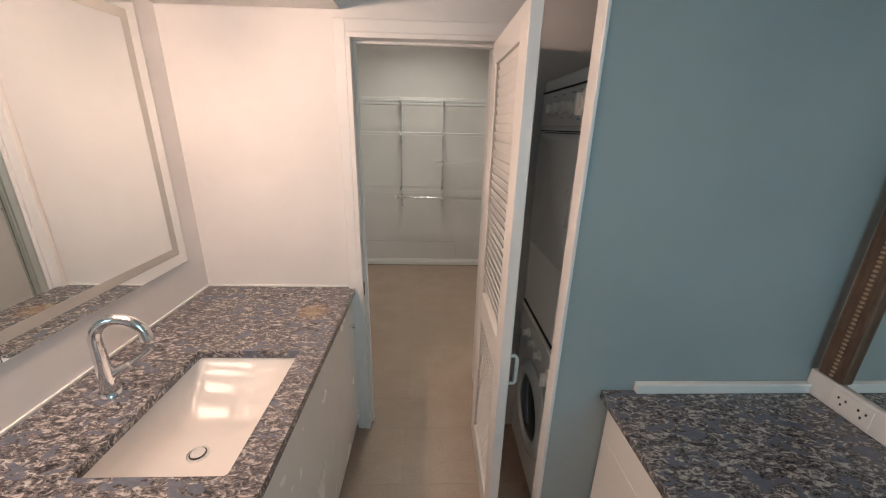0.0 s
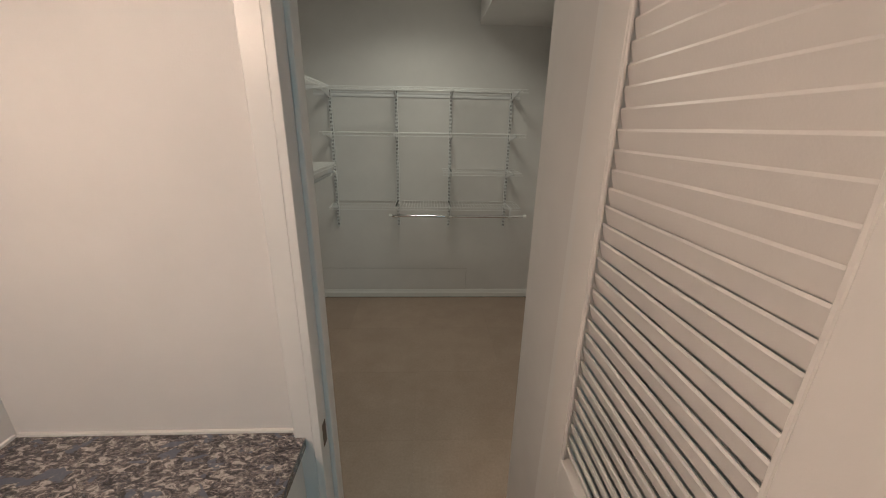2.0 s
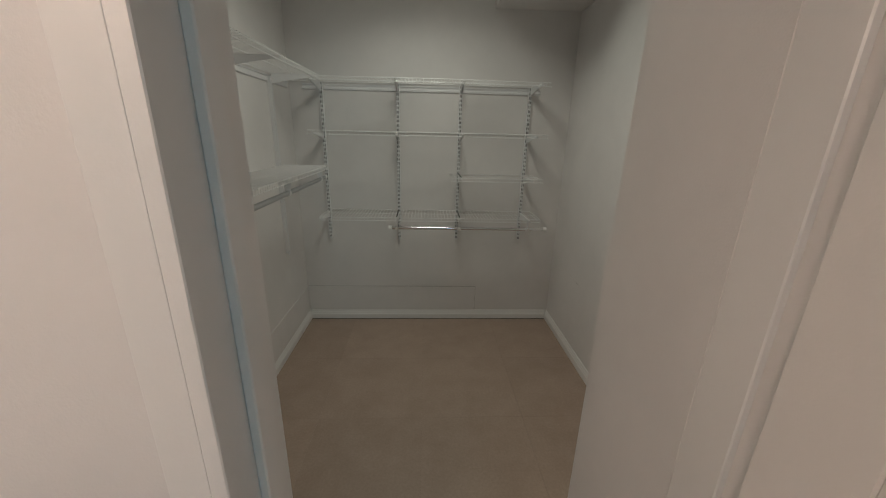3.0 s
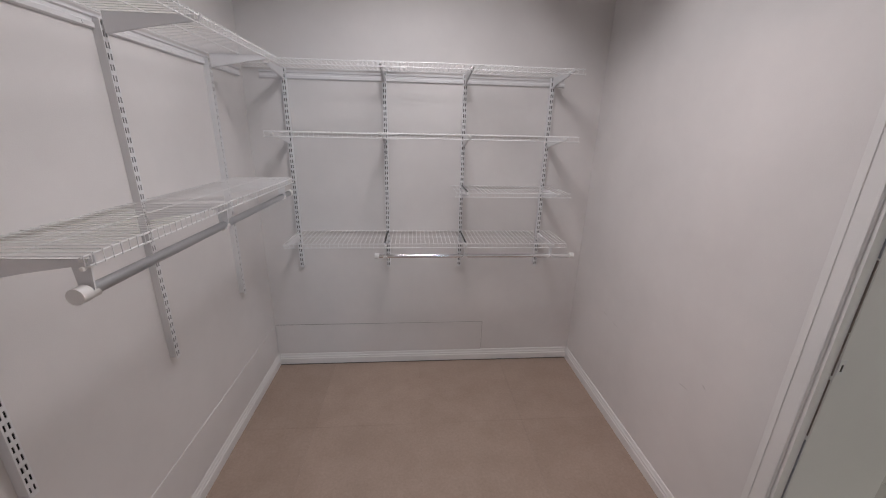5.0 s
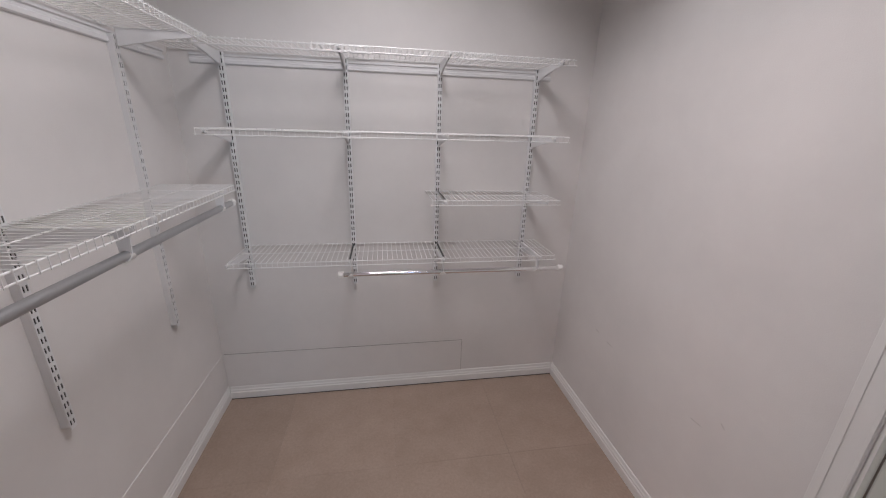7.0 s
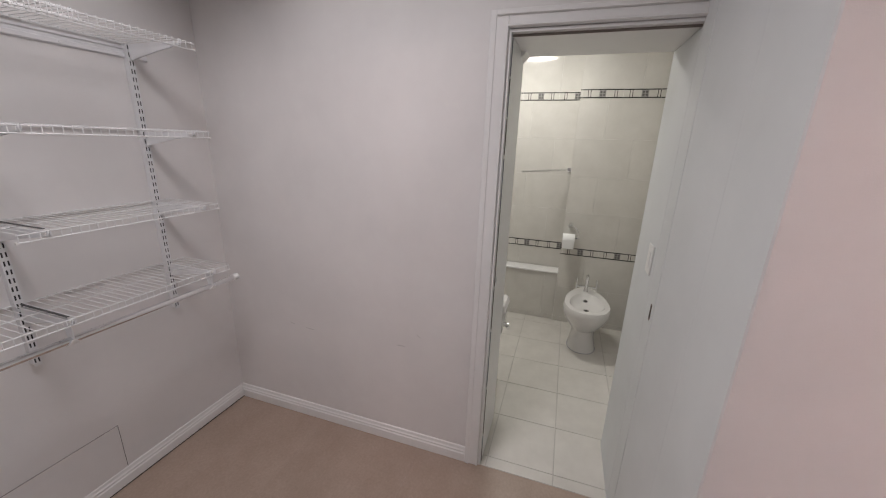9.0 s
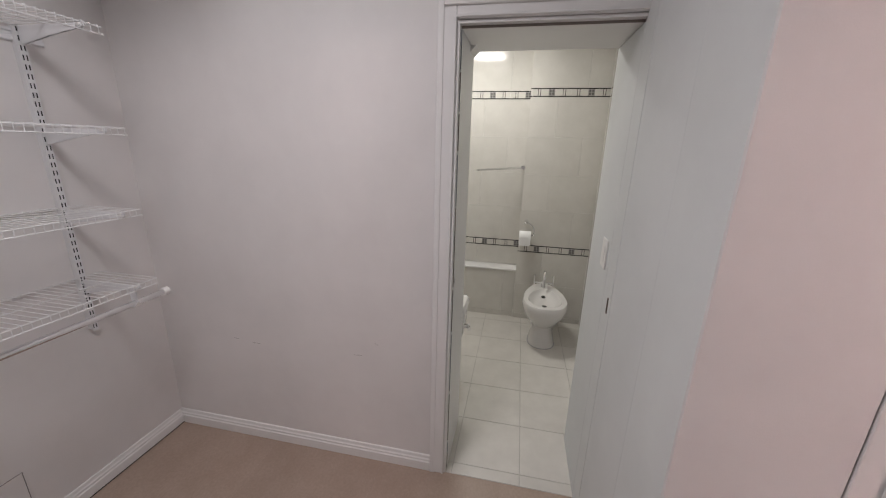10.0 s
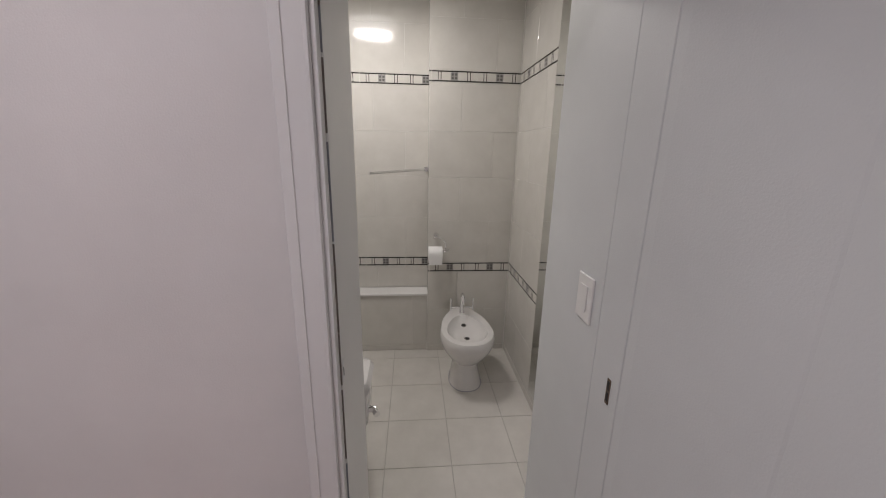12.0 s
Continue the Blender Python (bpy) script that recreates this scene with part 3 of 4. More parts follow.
def laundry_tower():
    w = thing("stacked_washer_dryer", "white stacked washer and dryer tower in the laundry alcove", "washer dryer", at=(1.15, 1.63, 0))
    X, y0, y1 = 0.855, 1.325, 1.935
    part("washer_body", boxes((X, 1.50, y0, y1, 0.03, 0.862), bevel=0.012, seg=2), M_MACHINE, w)
    part("dryer_body", boxes((X, 1.50, y0, y1, 0.868, 1.90), bevel=0.012, seg=2), M_MACHINE, w)
    for yy in (y0 + 0.06, y1 - 0.06):
        for xx in (X + 0.06, 1.44):
            part("foot", rod(bmesh.new(), (xx, yy, 0), (xx, yy, 0.035), 0.02, 12), M_RUBBER, w)
    # dryer console
    con = part("dryer_console", boxes((X - 0.008, X + 0.002, y0 + 0.012, y1 - 0.012, 1.715, 1.848), bevel=0.004), M_MACHINE, w, "white dryer control console")
    part("console_line", boxes((X - 0.009, X + 0.001, y0 + 0.012, y1 - 0.012, 1.849, 1.853)), M_DARK, con, "dark seam above the console")
    knob_at(con, X - 0.008, 1.425, 1.782, 0.046, 0.030)
    dial = bmesh.new()
    for k in range(0, 20):
        if 6 <= k <= 8 or 14 <= k <= 15:
            continue
        th = -math.pi / 2 + k / 19 * math.pi * 1.1 + math.pi
        th2 = th + 0.15
        q = [(X - 0.0086, 1.425 + r * math.cos(a), 1.782 + r * math.sin(a)) for r, a in ((0.049, th), (0.056, th), (0.056, th2), (0.049, th2))]
        dial.faces.new([dial.verts.new(p) for p in q])
    part("dial_marks", dial, M_BLUETXT, con, "printed blue dial ring")["kind"] = "stuff"
    for yy in (1.56, 1.655, 1.75):
        knob_at(con, X - 0.008, yy, 1.782, 0.024)
    txt = bmesh.new()
    for yy, zz, ln in ((1.352, 1.83, 0.03), (1.352, 1.812, 0.024), (1.352, 1.755, 0.026), (1.352, 1.738, 0.03), (1.49, 1.828, 0.024), (1.49, 1.738, 0.022), (1.49, 1.82, 0.018), (1.56, 1.825, 0.03), (1.655, 1.825, 0.03), (1.75, 1.825, 0.03), (1.56, 1.745, 0.02), (1.655, 1.745, 0.02)):
        box(txt, X - 0.0088, X - 0.007, yy - ln / 2, yy + ln / 2, zz, zz + 0.004)
    part("printed_marks", txt, M_GREYTXT, con, "small grey printed lettering bars")["kind"] = "stuff"
    # dryer door
    door = part("dryer_door", loft(bmesh.new(), [[(x, p[0], p[1]) for p in [(a, b) for a, b, _ in rrect(y0 + 0.035 + i, y1 - 0.035 - i, 1.205 + i, 1.688 - i, 0, 0.035)]] for x, i in ((X + 0.002, -0.004), (X - 0.012, -0.002), (X - 0.018, 0.006))], False, True), M_MACHINE, w, "white rounded dryer door", True)
    gap = bmesh.new()
    loft(gap, [[(x, p[0], p[1]) for p in rrect(y0 + 0.029, y1 - 0.029, 1.199, 1.694, 0, 0.04)] for x in (X + 0.001, X - 0.0015)], False, True)
    part("door_seal", gap, M_RUBBER, door, "dark gap around the dryer door")
    part("door_grip", boxes((X - 0.024, X - 0.016, 1.455, 1.485, 1.375, 1.505), bevel=0.006, seg=2), M_MACHINE, door, "recessed grip of the dryer door")
    part("seam", boxes((X - 0.0015, X + 0.02, y0 + 0.004, y1 - 0.004, 0.860, 0.870)), M_DARK, w, "dark seam between washer and dryer")
    part("seam", boxes((X - 0.001, X + 0.02, y0 + 0.006, y1 - 0.006, 1.697, 1.701)), M_DARK, w, "dark seam under the dryer console")
    # washer console
    wc = part("washer_console", boxes((X - 0.010, X + 0.002, y0 + 0.012, y1 - 0.012, 0.70, 0.852), bevel=0.004), M_MACHINE, w, "white washer control console")
    knob_at(wc, X - 0.010, 1.415, 0.765, 0.040, 0.034)
    for yy in (1.56, 1.655, 1.75):
        knob_at(wc, X - 0.010, yy, 0.775, 0.022)
    # washer door
    c = (1.63, 0.44)
    part("door_ring", loft(bmesh.new(), [ring_pts(c, r, x, 48) for r, x in ((0.225, X + 0.001), (0.225, X - 0.010), (0.212, X - 0.022), (0.185, X - 0.030), (0.158, X - 0.026), (0.150, X - 0.010))], False, False), M_MACHINE, w, "white round washer door ring", True)
    part("porthole", loft(bmesh.new(), [ring_pts(c, r, x, 40) for r, x in ((0.152, X - 0.012), (0.13, X - 0.020), (0.08, X - 0.027), (0.03, X - 0.029))], False, True), M_BLACKGLASS, w, "dark round glass porthole", True)
    return w


laundry_tower()

# ---- right counter with framed mirror ----
rc = thing("side_counter", "dark speckled granite counter against the blue partition", "worktop", at=(1.35, 0.5, 0.87))
part("slab", boxes((0.937, 1.658, -0.60, 1.2115, 0.855, 0.885), bevel=0.002), M_GRANITE, rc)
part("upstand", boxes((1.045, 1.635, 1.188, 1.2115, 0.8855, 0.922), bevel=0.003), M_TRIM, rc, "low white upstand along the partition")
part("upstand", boxes((1.635, 1.6595, -0.60, 1.2115, 0.8855, 0.972), bevel=0.003), M_TRIM, rc, "low white upstand under the framed mirror")


def side_cabinet(y0, y1):
    u = thing("side_cabinet", "white flat-front cabinet under the side counter", "cabinet", "side cabinets", at=(1.35, (y0 + y1) / 2, 0))
    part("body", boxes((0.990, 1.658, y0, y1, 0.10, 0.854)), M_CAB, u)
    part("toe_kick", boxes((1.04, 1.658, y0, y1, 0, 0.10)), M_TRIM, u)
    part("drawer_front", boxes((0.971, 0.989, y0 + 0.002, y1 - 0.002, 0.70, 0.850), bevel=0.0015), M_CAB, u)
    part("door", boxes((0.971, 0.989, y0 + 0.002, y1 - 0.002, 0.105, 0.697), bevel=0.0015), M_CAB, u)
    return u


for a, b in ((0.61, 1.211), (0.0, 0.608), (-0.60, -0.002)):
    side_cabinet(a, b)

fm = thing("framed_mirror", "mirror in a dark carved wooden frame on the side wall", "mirror", at=(1.66, 0.4, 0.99))
fy1, fy0, fz0, fz1 = 1.185, -0.40, 0.980, 2.05
for nm, sp in (("frame_stile", (1.622, 1.6595, fy1 - 0.075, fy1, fz0, fz1)), ("frame_stile", (1.622, 1.6595, fy0, fy0 + 0.075, fz0, fz1)), ("frame_rail", (1.622, 1.6595, fy0 + 0.075, fy1 - 0.075, fz1 - 0.075, fz1))):
    f = part(nm, boxes(sp, bevel=0.008, seg=2), M_WOOD, fm)
    if nm == "frame_stile" and sp[3] == fy1:
        rope = bmesh.new()
        for k in range(74):
            z = fz0 + 0.015 + k * 0.014
            bmesh.ops.create_icosphere(rope, subdivisions=1, radius=0.0065, matrix=Matrix.Translation((1.6215, fy1 - 0.042, z)) @ Matrix.Diagonal((0.8, 1.2, 0.8, 1)))
        part("rope_moulding", rope, node_mat("worn_gilt_wood", (0.30, 0.22, 0.15), 0.45)[0], f, "worn rope moulding")
part("glass", boxes((1.642, 1.6595, fy0 + 0.0752, fy1 - 0.0752, fz0, fz1 - 0.0752)), M_MIRROR, fm, "mirror glass")
ol = thing("wall_outlet", "white outlet plate let into the low upstand", "outlet", at=(1.635, 1.09, 0.92))
part("plate", boxes((1.631, 1.6348, 1.02, 1.13, 0.897, 0.962), bevel=0.001), M_PLASTIC, ol)
for yy in (1.045, 1.100):
    for dy, dz in ((-0.010, 0.008), (0.010, 0.008), (0.0, -0.010)):
        part("socket_slot", boxes((1.6300, 1.6312, yy + dy - 0.0025, yy + dy + 0.0025, 0.930 + dz - 0.004, 0.930 + dz + 0.004)), M_DARK, ol)

# ---- closet: shelving ----
def upright_mesh():
    """Slotted steel standard: origin at its foot against the wall, facing +x, length 1.215."""
    bm = bmesh.new()
    L, hw, d, t = 1.215, 0.0125, 0.026, 0.0016
    box(bm, 0, d, -hw, -hw + t, 0.01, L)
    box(bm, 0, d, hw - t, hw, 0.01, L)
    cols = ((-0.0080, -0.0029), (0.0029, 0.0080))
    box(bm, d - t, d, -hw + t, cols[0][0], 0, L)
    box(bm, d - t, d, cols[0][1], cols[1][0], 0, L)
    box(bm, d - t, d, cols[1][1], hw - t, 0, L)
    pitch, gap = 0.032, 0.0185
    z = 0.0
    while z < L:
        z1 = min(z + pitch - gap, L)
        for a, b in cols:
            box(bm, d - t, d, a, b, z, z1)
        z += pitch
    return mesh_of("standard", bm, M_STEEL)


up_mesh = upright_mesh()
# near-black strip behind the front plate: the shade inside the slots, put in as colour
slot_back = mesh_of("slot_shadow", boxes((0.0195, 0.0215, -0.0105, 0.0105, 0.011, 1.213)), node_mat("painted_slot_shade", (0.035, 0.035, 0.037), 0.7)[0])


def upright(place, turn):
    u = thing("shelf_upright", "white slotted steel shelf upright screwed to the wall", "shelf upright", "shelf uprights", at=place)
    u.matrix_world = pose(*place, 0, 0, turn)
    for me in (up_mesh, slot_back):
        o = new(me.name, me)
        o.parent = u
    return u


U_NORTH = (-0.560, 0.016, 0.499, 1.037)
U_WEST = (4.270, 3.645, 3.046)
for x in U_NORTH:
    upright((x, 4.6678, 0.766), -90)
for y in U_WEST:
    upright((-0.7998, y, 0.745), 0)


def bracket_mesh(L):
    """Tapered pressed bracket reaching along +x from the upright, top edge at z 0."""
    bm = bmesh.new()
    out = [(0.0262, -0.062), (0.040, -0.060), (L * 0.55, -0.034), (L - 0.006, -0.014), (L, -0.008), (L, 0.006), (L - 0.004, 0.006), (L - 0.004, -0.001), (0.0262, -0.001)]
    for y in (-0.0045, 0.0025):
        r0 = [bm.verts.new((x, y, z)) for x, z in out]
        r1 = [bm.verts.new((x, y + 0.002, z)) for x, z in out]
        bm.faces.new(r0)
        bm.faces.new(r1[::-1])
        for k in range(len(out)):
            bm.faces.new((r0[k], r1[k], r1[(k + 1) % len(out)], r0[(k + 1) % len(out)]))
    box(bm, 0.027, L - 0.006, -0.0045, 0.0045, -0.003, -0.0015)
    return mesh_of("shelf_bracket", bm, M_STEEL)


br_mesh = bracket_mesh(0.318)


def wire_shelf(length, depth, label, m, feet, dark=()):
    """Ventilated wire shelf: back edge on y 0, front at -depth, along x; feet are the brackets' x."""
    s = tagged(new("wire_shelf"), label, "wire shelf", "wire shelves")
    s.empty_display_size = 0.05
    R, r, lip = 0.0026, 0.00132, 0.028
    bm = bmesh.new()
    rod(bm, (0, -0.004, -0.004), (length, -0.004, -0.004), R, 8)
    rod(bm, (0, -depth * 0.5, -0.0045), (length, -depth * 0.5, -0.0045), R, 8)
    o = part("support_wire", bm, M_WIRE, s, smooth=True)
    bm = bmesh.new()
    rod(bm, (0, -depth, -0.0045), (length, -depth, -0.0045), R, 8)
    rod(bm, (0, -depth, -lip), (length, -depth, -lip), R, 8)
    part("front_rail", bm, M_WIRE, s, smooth=True)
    bm = bmesh.new()
    n = int(length / 0.0254)
    for i in range(n + 1):
        x = min(0.003 + i * 0.0254, length - 0.002)
        rod(bm, (x, -0.001, 0), (x, -depth - 0.003, 0), r, 6)
        rod(bm, (x, -depth - 0.0045, 0.001), (x, -depth - 0.0045, -lip - 0.002), r, 6)
    d = part("deck_wire", bm, M_WIRE, s, smooth=True)
    d["kind"] = "stuff"
    for ex in (0.0, length):
        part("end_cap", boxes((ex - 0.004, ex + 0.004, -depth - 0.004, -depth + 0.004, -lip - 0.004, -lip + 0.004), bevel=0.001), M_PLASTIC, s)
    for fx2 in feet:
        bo = new("bracket", br_mesh)
        bo.parent = s
        bo.matrix_basis = pose(fx2, 0, -0.008, 0, 0, -90)
        part("bracket_clip", boxes((fx2 - 0.006, fx2 + 0.006, -depth - 0.004, -depth + 0.014, -0.018, -0.008), bevel=0.001), M_PLASTIC, s)
        # chosen brackets carry a thin near-black strip along their top edge
        if fx2 in dark:
            part("bracket_strip", boxes((fx2 - 0.0045, fx2 + 0.0045, -depth + 0.012, -0.030, 0.0012, 0.0032), bevel=0.0006), M_RUBBER, s, "near-black strip along the bracket top")
    s.matrix_world = m
    return s


D = 0.305
NX = 4.663
def north_shelf(x0, x1, z, ups, label, dark=()):
    return wire_shelf(x1 - x0, D, label, pose(x0, NX, z), [x - x0 for x in ups], [x - x0 for x in dark])


north_shelf(-0.785, 0.150, 1.990, U_NORTH[:1], "top white ventilated wire shelf in the corner")
north_shelf(-0.095, 0.715, 1.9935, U_NORTH[1:3], "top white ventilated wire shelf lapped over its neighbours")
north_shelf(0.555, 1.105, 1.990, U_NORTH[3:], "top white ventilated wire shelf at the open end")
north_shelf(-0.600, 0.100, 1.638, U_NORTH[:1], "white ventilated wire shelf, second from the top")
north_shelf(-0.010, 1.118, 1.6415, U_NORTH[1:], "long white ventilated wire shelf, second from the top")
north_shelf(0.428, 1.112, 1.324, U_NORTH[2:], "short white ventilated wire shelf between two uprights", U_NORTH[2:3])
north_shelf(-0.560, 1.122, 1.018, U_NORTH, "low white ventilated wire shelf above a chrome rod", U_NORTH[1:3])
wire_shelf(1.84, D, "top white ventilated wire shelf on the side wall", pose(-0.795, 2.50, 1.990, 0, 0, 90), [y - 2.50 for y in U_WEST[::-1]])
wire_shelf(1.365, D, "white ventilated wire shelf above a hanging rod", pose(-0.795, 3.030, 1.392, 0, 0, 90), [y - 3.030 for y in U_WEST[::-1]])


def hang_track(name, a, b, z, wall):
    prof = [(0, -0.022), (0.004, -0.022), (0.010, -0.017), (0.010, -0.004), (0.006, 0.0), (0.006, 0.010), (0.012, 0.014), (0.012, 0.022), (0, 0.022)]
    t = thing(name, "white steel hang track along the wall", "shelf track", "shelf tracks", at=((a + b) / 2, 4.668, z) if wall == "n" else (-0.80, (a + b) / 2, z))
    if wall == "n":
        part("rail", prism(bmesh.new(), [(4.6677 - u, z + v) for u, v in prof], a, b, "x"), M_STEEL, t)
    else:
        part("rail", prism(bmesh.new(), [(-0.7997 + u, z + v) for u, v in prof], a, b, "y"), M_STEEL, t)
    k = a + 0.25
    while k < b:
        bm = bmesh.new()
        if wall == "n":
            rod(bm, (k, 4.6580, z - 0.010), (k, 4.6565, z - 0.010), 0.005, 10)
        else:
            rod(bm, (-0.7900, k, z - 0.010), (-0.7885, k, z - 0.010), 0.005, 10)
        part("screw_head", bm, M_STEEL, t)
        k += 0.42
    return t


hang_track("hang_track", -0.70, 1.115, 1.950, "n")
hang_track("hang_track", 2.50, 4.62, 1.950, "w")


def closet_rod(a, b, hooks, label, mat, r=0.0125):
    a, b = Vector(a), Vector(b)
    c = thing("closet_rod", label, "closet rod", "closet rods", at=tuple((a + b) / 2))
    part("rod", rod(bmesh.new(), a, b, r, 20), mat, c, smooth=True)
    d = (b - a).normalized()
    for e, s in ((a, -1), (b, 1)):
        part("end_cap", rod(bmesh.new(), e - d * s * 0.012, e + d * s * 0.014, r + 0.0045, 22), M_PLASTIC, c, "white plastic end cap", True)
    side = Vector((-d.y, d.x, 0))
    for f in hooks:
        p = a + d * f
        bm = bmesh.new()
        # tapered plate down from the bracket
        out = [(-0.020, 0.070), (0.020, 0.070), (0.015, 0.0), (-0.015, 0.0)]
        ra = [bm.verts.new(p + side * u + d * -0.002 + Vector((0, 0, v))) for u, v in out]
        rb = [bm.verts.new(p + side * u + d * 0.002 + Vector((0, 0, v))) for u, v in out]
        bm.faces.new(ra)
        bm.faces.new(rb[::-1])
        for k in range(4):
            bm.faces.new((ra[k], rb[k], rb[(k + 1) % 4], ra[(k + 1) % 4]))
        part("hanger_plate", bm, M_STEEL, c, "white tapered hanger plate")
        bm = bmesh.new()
        prev = None
        for k in range(13):
            t = math.pi * (0.92 + 1.16 * k / 12)
            n = side * math.cos(t) + Vector((0, 0, math.sin(t)))
            w = 0.006 + 0.012 * math.sin(math.pi * k / 12)
            cur = [bm.verts.new(p + n * rr + d * ww) for rr, ww in ((r + 0.0006, -w), (r + 0.0006, w), (r + 0.004, w), (r + 0.004, -w))]
            if prev:
                for q in range(4):
                    bm.faces.new((prev[q], prev[(q + 1) % 4], cur[(q + 1) % 4], cur[q]))
            else:
                bm.faces.new(cur)
            prev = cur
        bm.faces.new(prev[::-1])
        part("cradle", bm, M_PLASTIC, c, "white plastic rod cradle", True)
    return c


M_GALV = node_mat("satin_steel", (0.52, 0.53, 0.54), 0.32, 1.0)[0]
closet_rod((-0.033, 4.385, 0.930), (1.172, 4.385, 0.930), (0.049, 0.532, 1.070), "chrome hanging rod with white caps under a wire shelf", M_CHROME)
closet_rod((-0.510, 3.032, 1.306), (-0.510, 4.390, 1.306), (0.020, 0.613, 1.240), "satin steel hanging rod with white caps", M_GALV, 0.0138)

cl = thing("ceiling_lamp", "round opal glass ceiling lamp switched on", "ceiling lamp", at=(0.27, 3.62, 2.85))
bm = bmesh.new()
loft(bm, [[(0.27 + r * math.cos(k * math.tau / 32), 3.62 + r * math.sin(k * math.tau / 32), z) for k in range(32)] for r, z in ((0.28, 2.8495), (0.28, 2.825))], True, True)
part("base", bm, M_STEEL, cl, smooth=True)
bm = bmesh.new()
loft(bm, [[(0.27 + r * math.cos(k * math.tau / 32), 3.62 + r * math.sin(k * math.tau / 32), z) for k in range(32)] for r, z in ((0.27, 2.825), (0.26, 2.81), (0.20, 2.80), (0.08, 2.796))], False, True)
part("glass", bm, M_LAMPGLASS, cl, "glowing opal glass", True)

# scuff marks on the closet wall
for yy, zz, ln, an in ((3.440, 0.678, 0.022, 35), (4.107, 0.590, 0.05, 3), (3.539, 0.605, 0.045, -4), (4.222, 0.602, 0.03, 5)):
    sc = new("trim_scuff", mesh_of("scuff", boxes((-0.0004, 0.0002, -ln / 2, ln / 2, -0.0011, 0.0011)), node_mat("scuff_grey", (0.42, 0.40, 0.39), 0.7)[0]))
    sc.matrix_world = pose(1.37, yy, zz, an)
    tagged(sc, "faint grey scuff mark on the wall", "scuff", kind="structure")

# ---- bathroom doorway ----
df = structure("door_frame_2", boxes((1.352, 1.3695, 3.140, 3.210, 0, 2.065), bevel=0.003), M_TRIM, "white moulded casing of the bathroom doorway", "door frame")
part("casing_bead", boxes((1.349, 1.352, 3.186, 3.208, 0, 2.063), bevel=0.0012), M_TRIM, df)
part("casing_bead", boxes((1.3505, 1.352, 3.142, 3.150, 0, 2.015), bevel=0.0007), M_TRIM, df)
part("head_casing", boxes((1.352, 1.3695, 2.516, 3.140, 2.002, 2.065), bevel=0.003), M_TRIM, df)
part("head_bead", boxes((1.345, 1.352, 2.516, 3.186, 2.043, 2.063), bevel=0.003), M_TRIM, df)
part("head_bead", boxes((1.346, 1.352, 2.516, 3.142, 2.006, 2.014), bevel=0.002), M_TRIM, df)
# lining of the deep opening
part("lining", boxes((1.362, 1.392, 3.1300, 3.1396, 0, 2.001)), M_TRIM, df)
part("lining", boxes((1.398, 1.735, 3.127, 3.1396, 0, 1.988), bevel=0.003), M_TRIM, df)
part("lining_head", boxes((1.398, 1.735, 2.516, 3.127, 1.982, 1.9996), bevel=0.003), M_TRIM, df)
part("lining_head", boxes((1.362, 1.392, 2.516, 3.130, 1.990, 1.9996)), M_TRIM, df)
rnd = random.Random(4)
z = 0.0
while z < 1.97:
    h2 = rnd.uniform(0.05, 0.22)
    w2 = rnd.uniform(0.0012, 0.0035)
    part("gap_strip", boxes((1.392, 1.392 + w2, 3.1262, 3.1396, z, min(z + h2, 1.988))), M_WORN if rnd.random() < 0.72 else M_GREYTXT, df, "dark worn gap in the jamb")
    z += h2 + rnd.uniform(0.0, 0.02)
part("gap_strip", boxes((1.392, 1.3945, 2.516, 3.1325, 1.9815, 1.9996)), M_WORN, df, "dark worn gap in the head")
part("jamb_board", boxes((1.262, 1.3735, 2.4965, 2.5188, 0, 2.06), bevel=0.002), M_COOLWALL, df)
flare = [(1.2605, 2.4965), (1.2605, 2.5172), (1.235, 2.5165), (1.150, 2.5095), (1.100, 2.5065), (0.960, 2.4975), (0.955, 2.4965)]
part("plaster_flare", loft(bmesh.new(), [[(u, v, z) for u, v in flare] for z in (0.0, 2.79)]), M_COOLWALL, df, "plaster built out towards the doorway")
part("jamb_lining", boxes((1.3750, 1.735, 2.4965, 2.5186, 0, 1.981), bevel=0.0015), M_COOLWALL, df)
part("corner_fillet", prism(bmesh.new(), [(3.127, 1.982), (3.102, 1.982), (3.127, 1.957)], 1.62, 1.738, "x"), M_TRIM, df)
sp2 = part("strike_plate", boxes((1.291, 1.304, 2.5186, 2.5206, 0.978, 1.040)), M_BRASS, df, "tarnished strike plate")
part("strike_hole", boxes((1.293, 1.301, 2.5207, 2.5211, 0.985, 1.007)), M_DARK, sp2)
part("strike_hole", boxes((1.293, 1.301, 2.5207, 2.5211, 1.013, 1.035)), M_DARK, sp2)

sp3 = part("strike_plate", boxes((1.401, 1.421, 3.1255, 3.1275, 0.982, 1.034), bevel=0.0005), M_STEEL, df, "painted strike plate")
part("strike_hole", boxes((1.409, 1.415, 3.1250, 3.1256, 0.996, 1.018)), M_DARK, sp3)

sw = thing("light_switch", "white rocker light switch on the doorway side", "light switch", at=(1.44, 2.5223, 1.15))
part("plate", boxes((1.412, 1.488, 2.5191, 2.5245, 1.115, 1.233), bevel=0.0015), M_PLASTIC, sw)
rk = boxes((1.433, 1.467, 2.5246, 2.5275, 1.140, 1.208), bevel=0.001)
part("rocker", rk, M_PLASTIC, sw)

# ---- bathroom fixtures ----
bd = thing("bidet", "white porcelain pedestal bidet against the tiled wall", "bidet", at=(2.86, 2.60, 0))


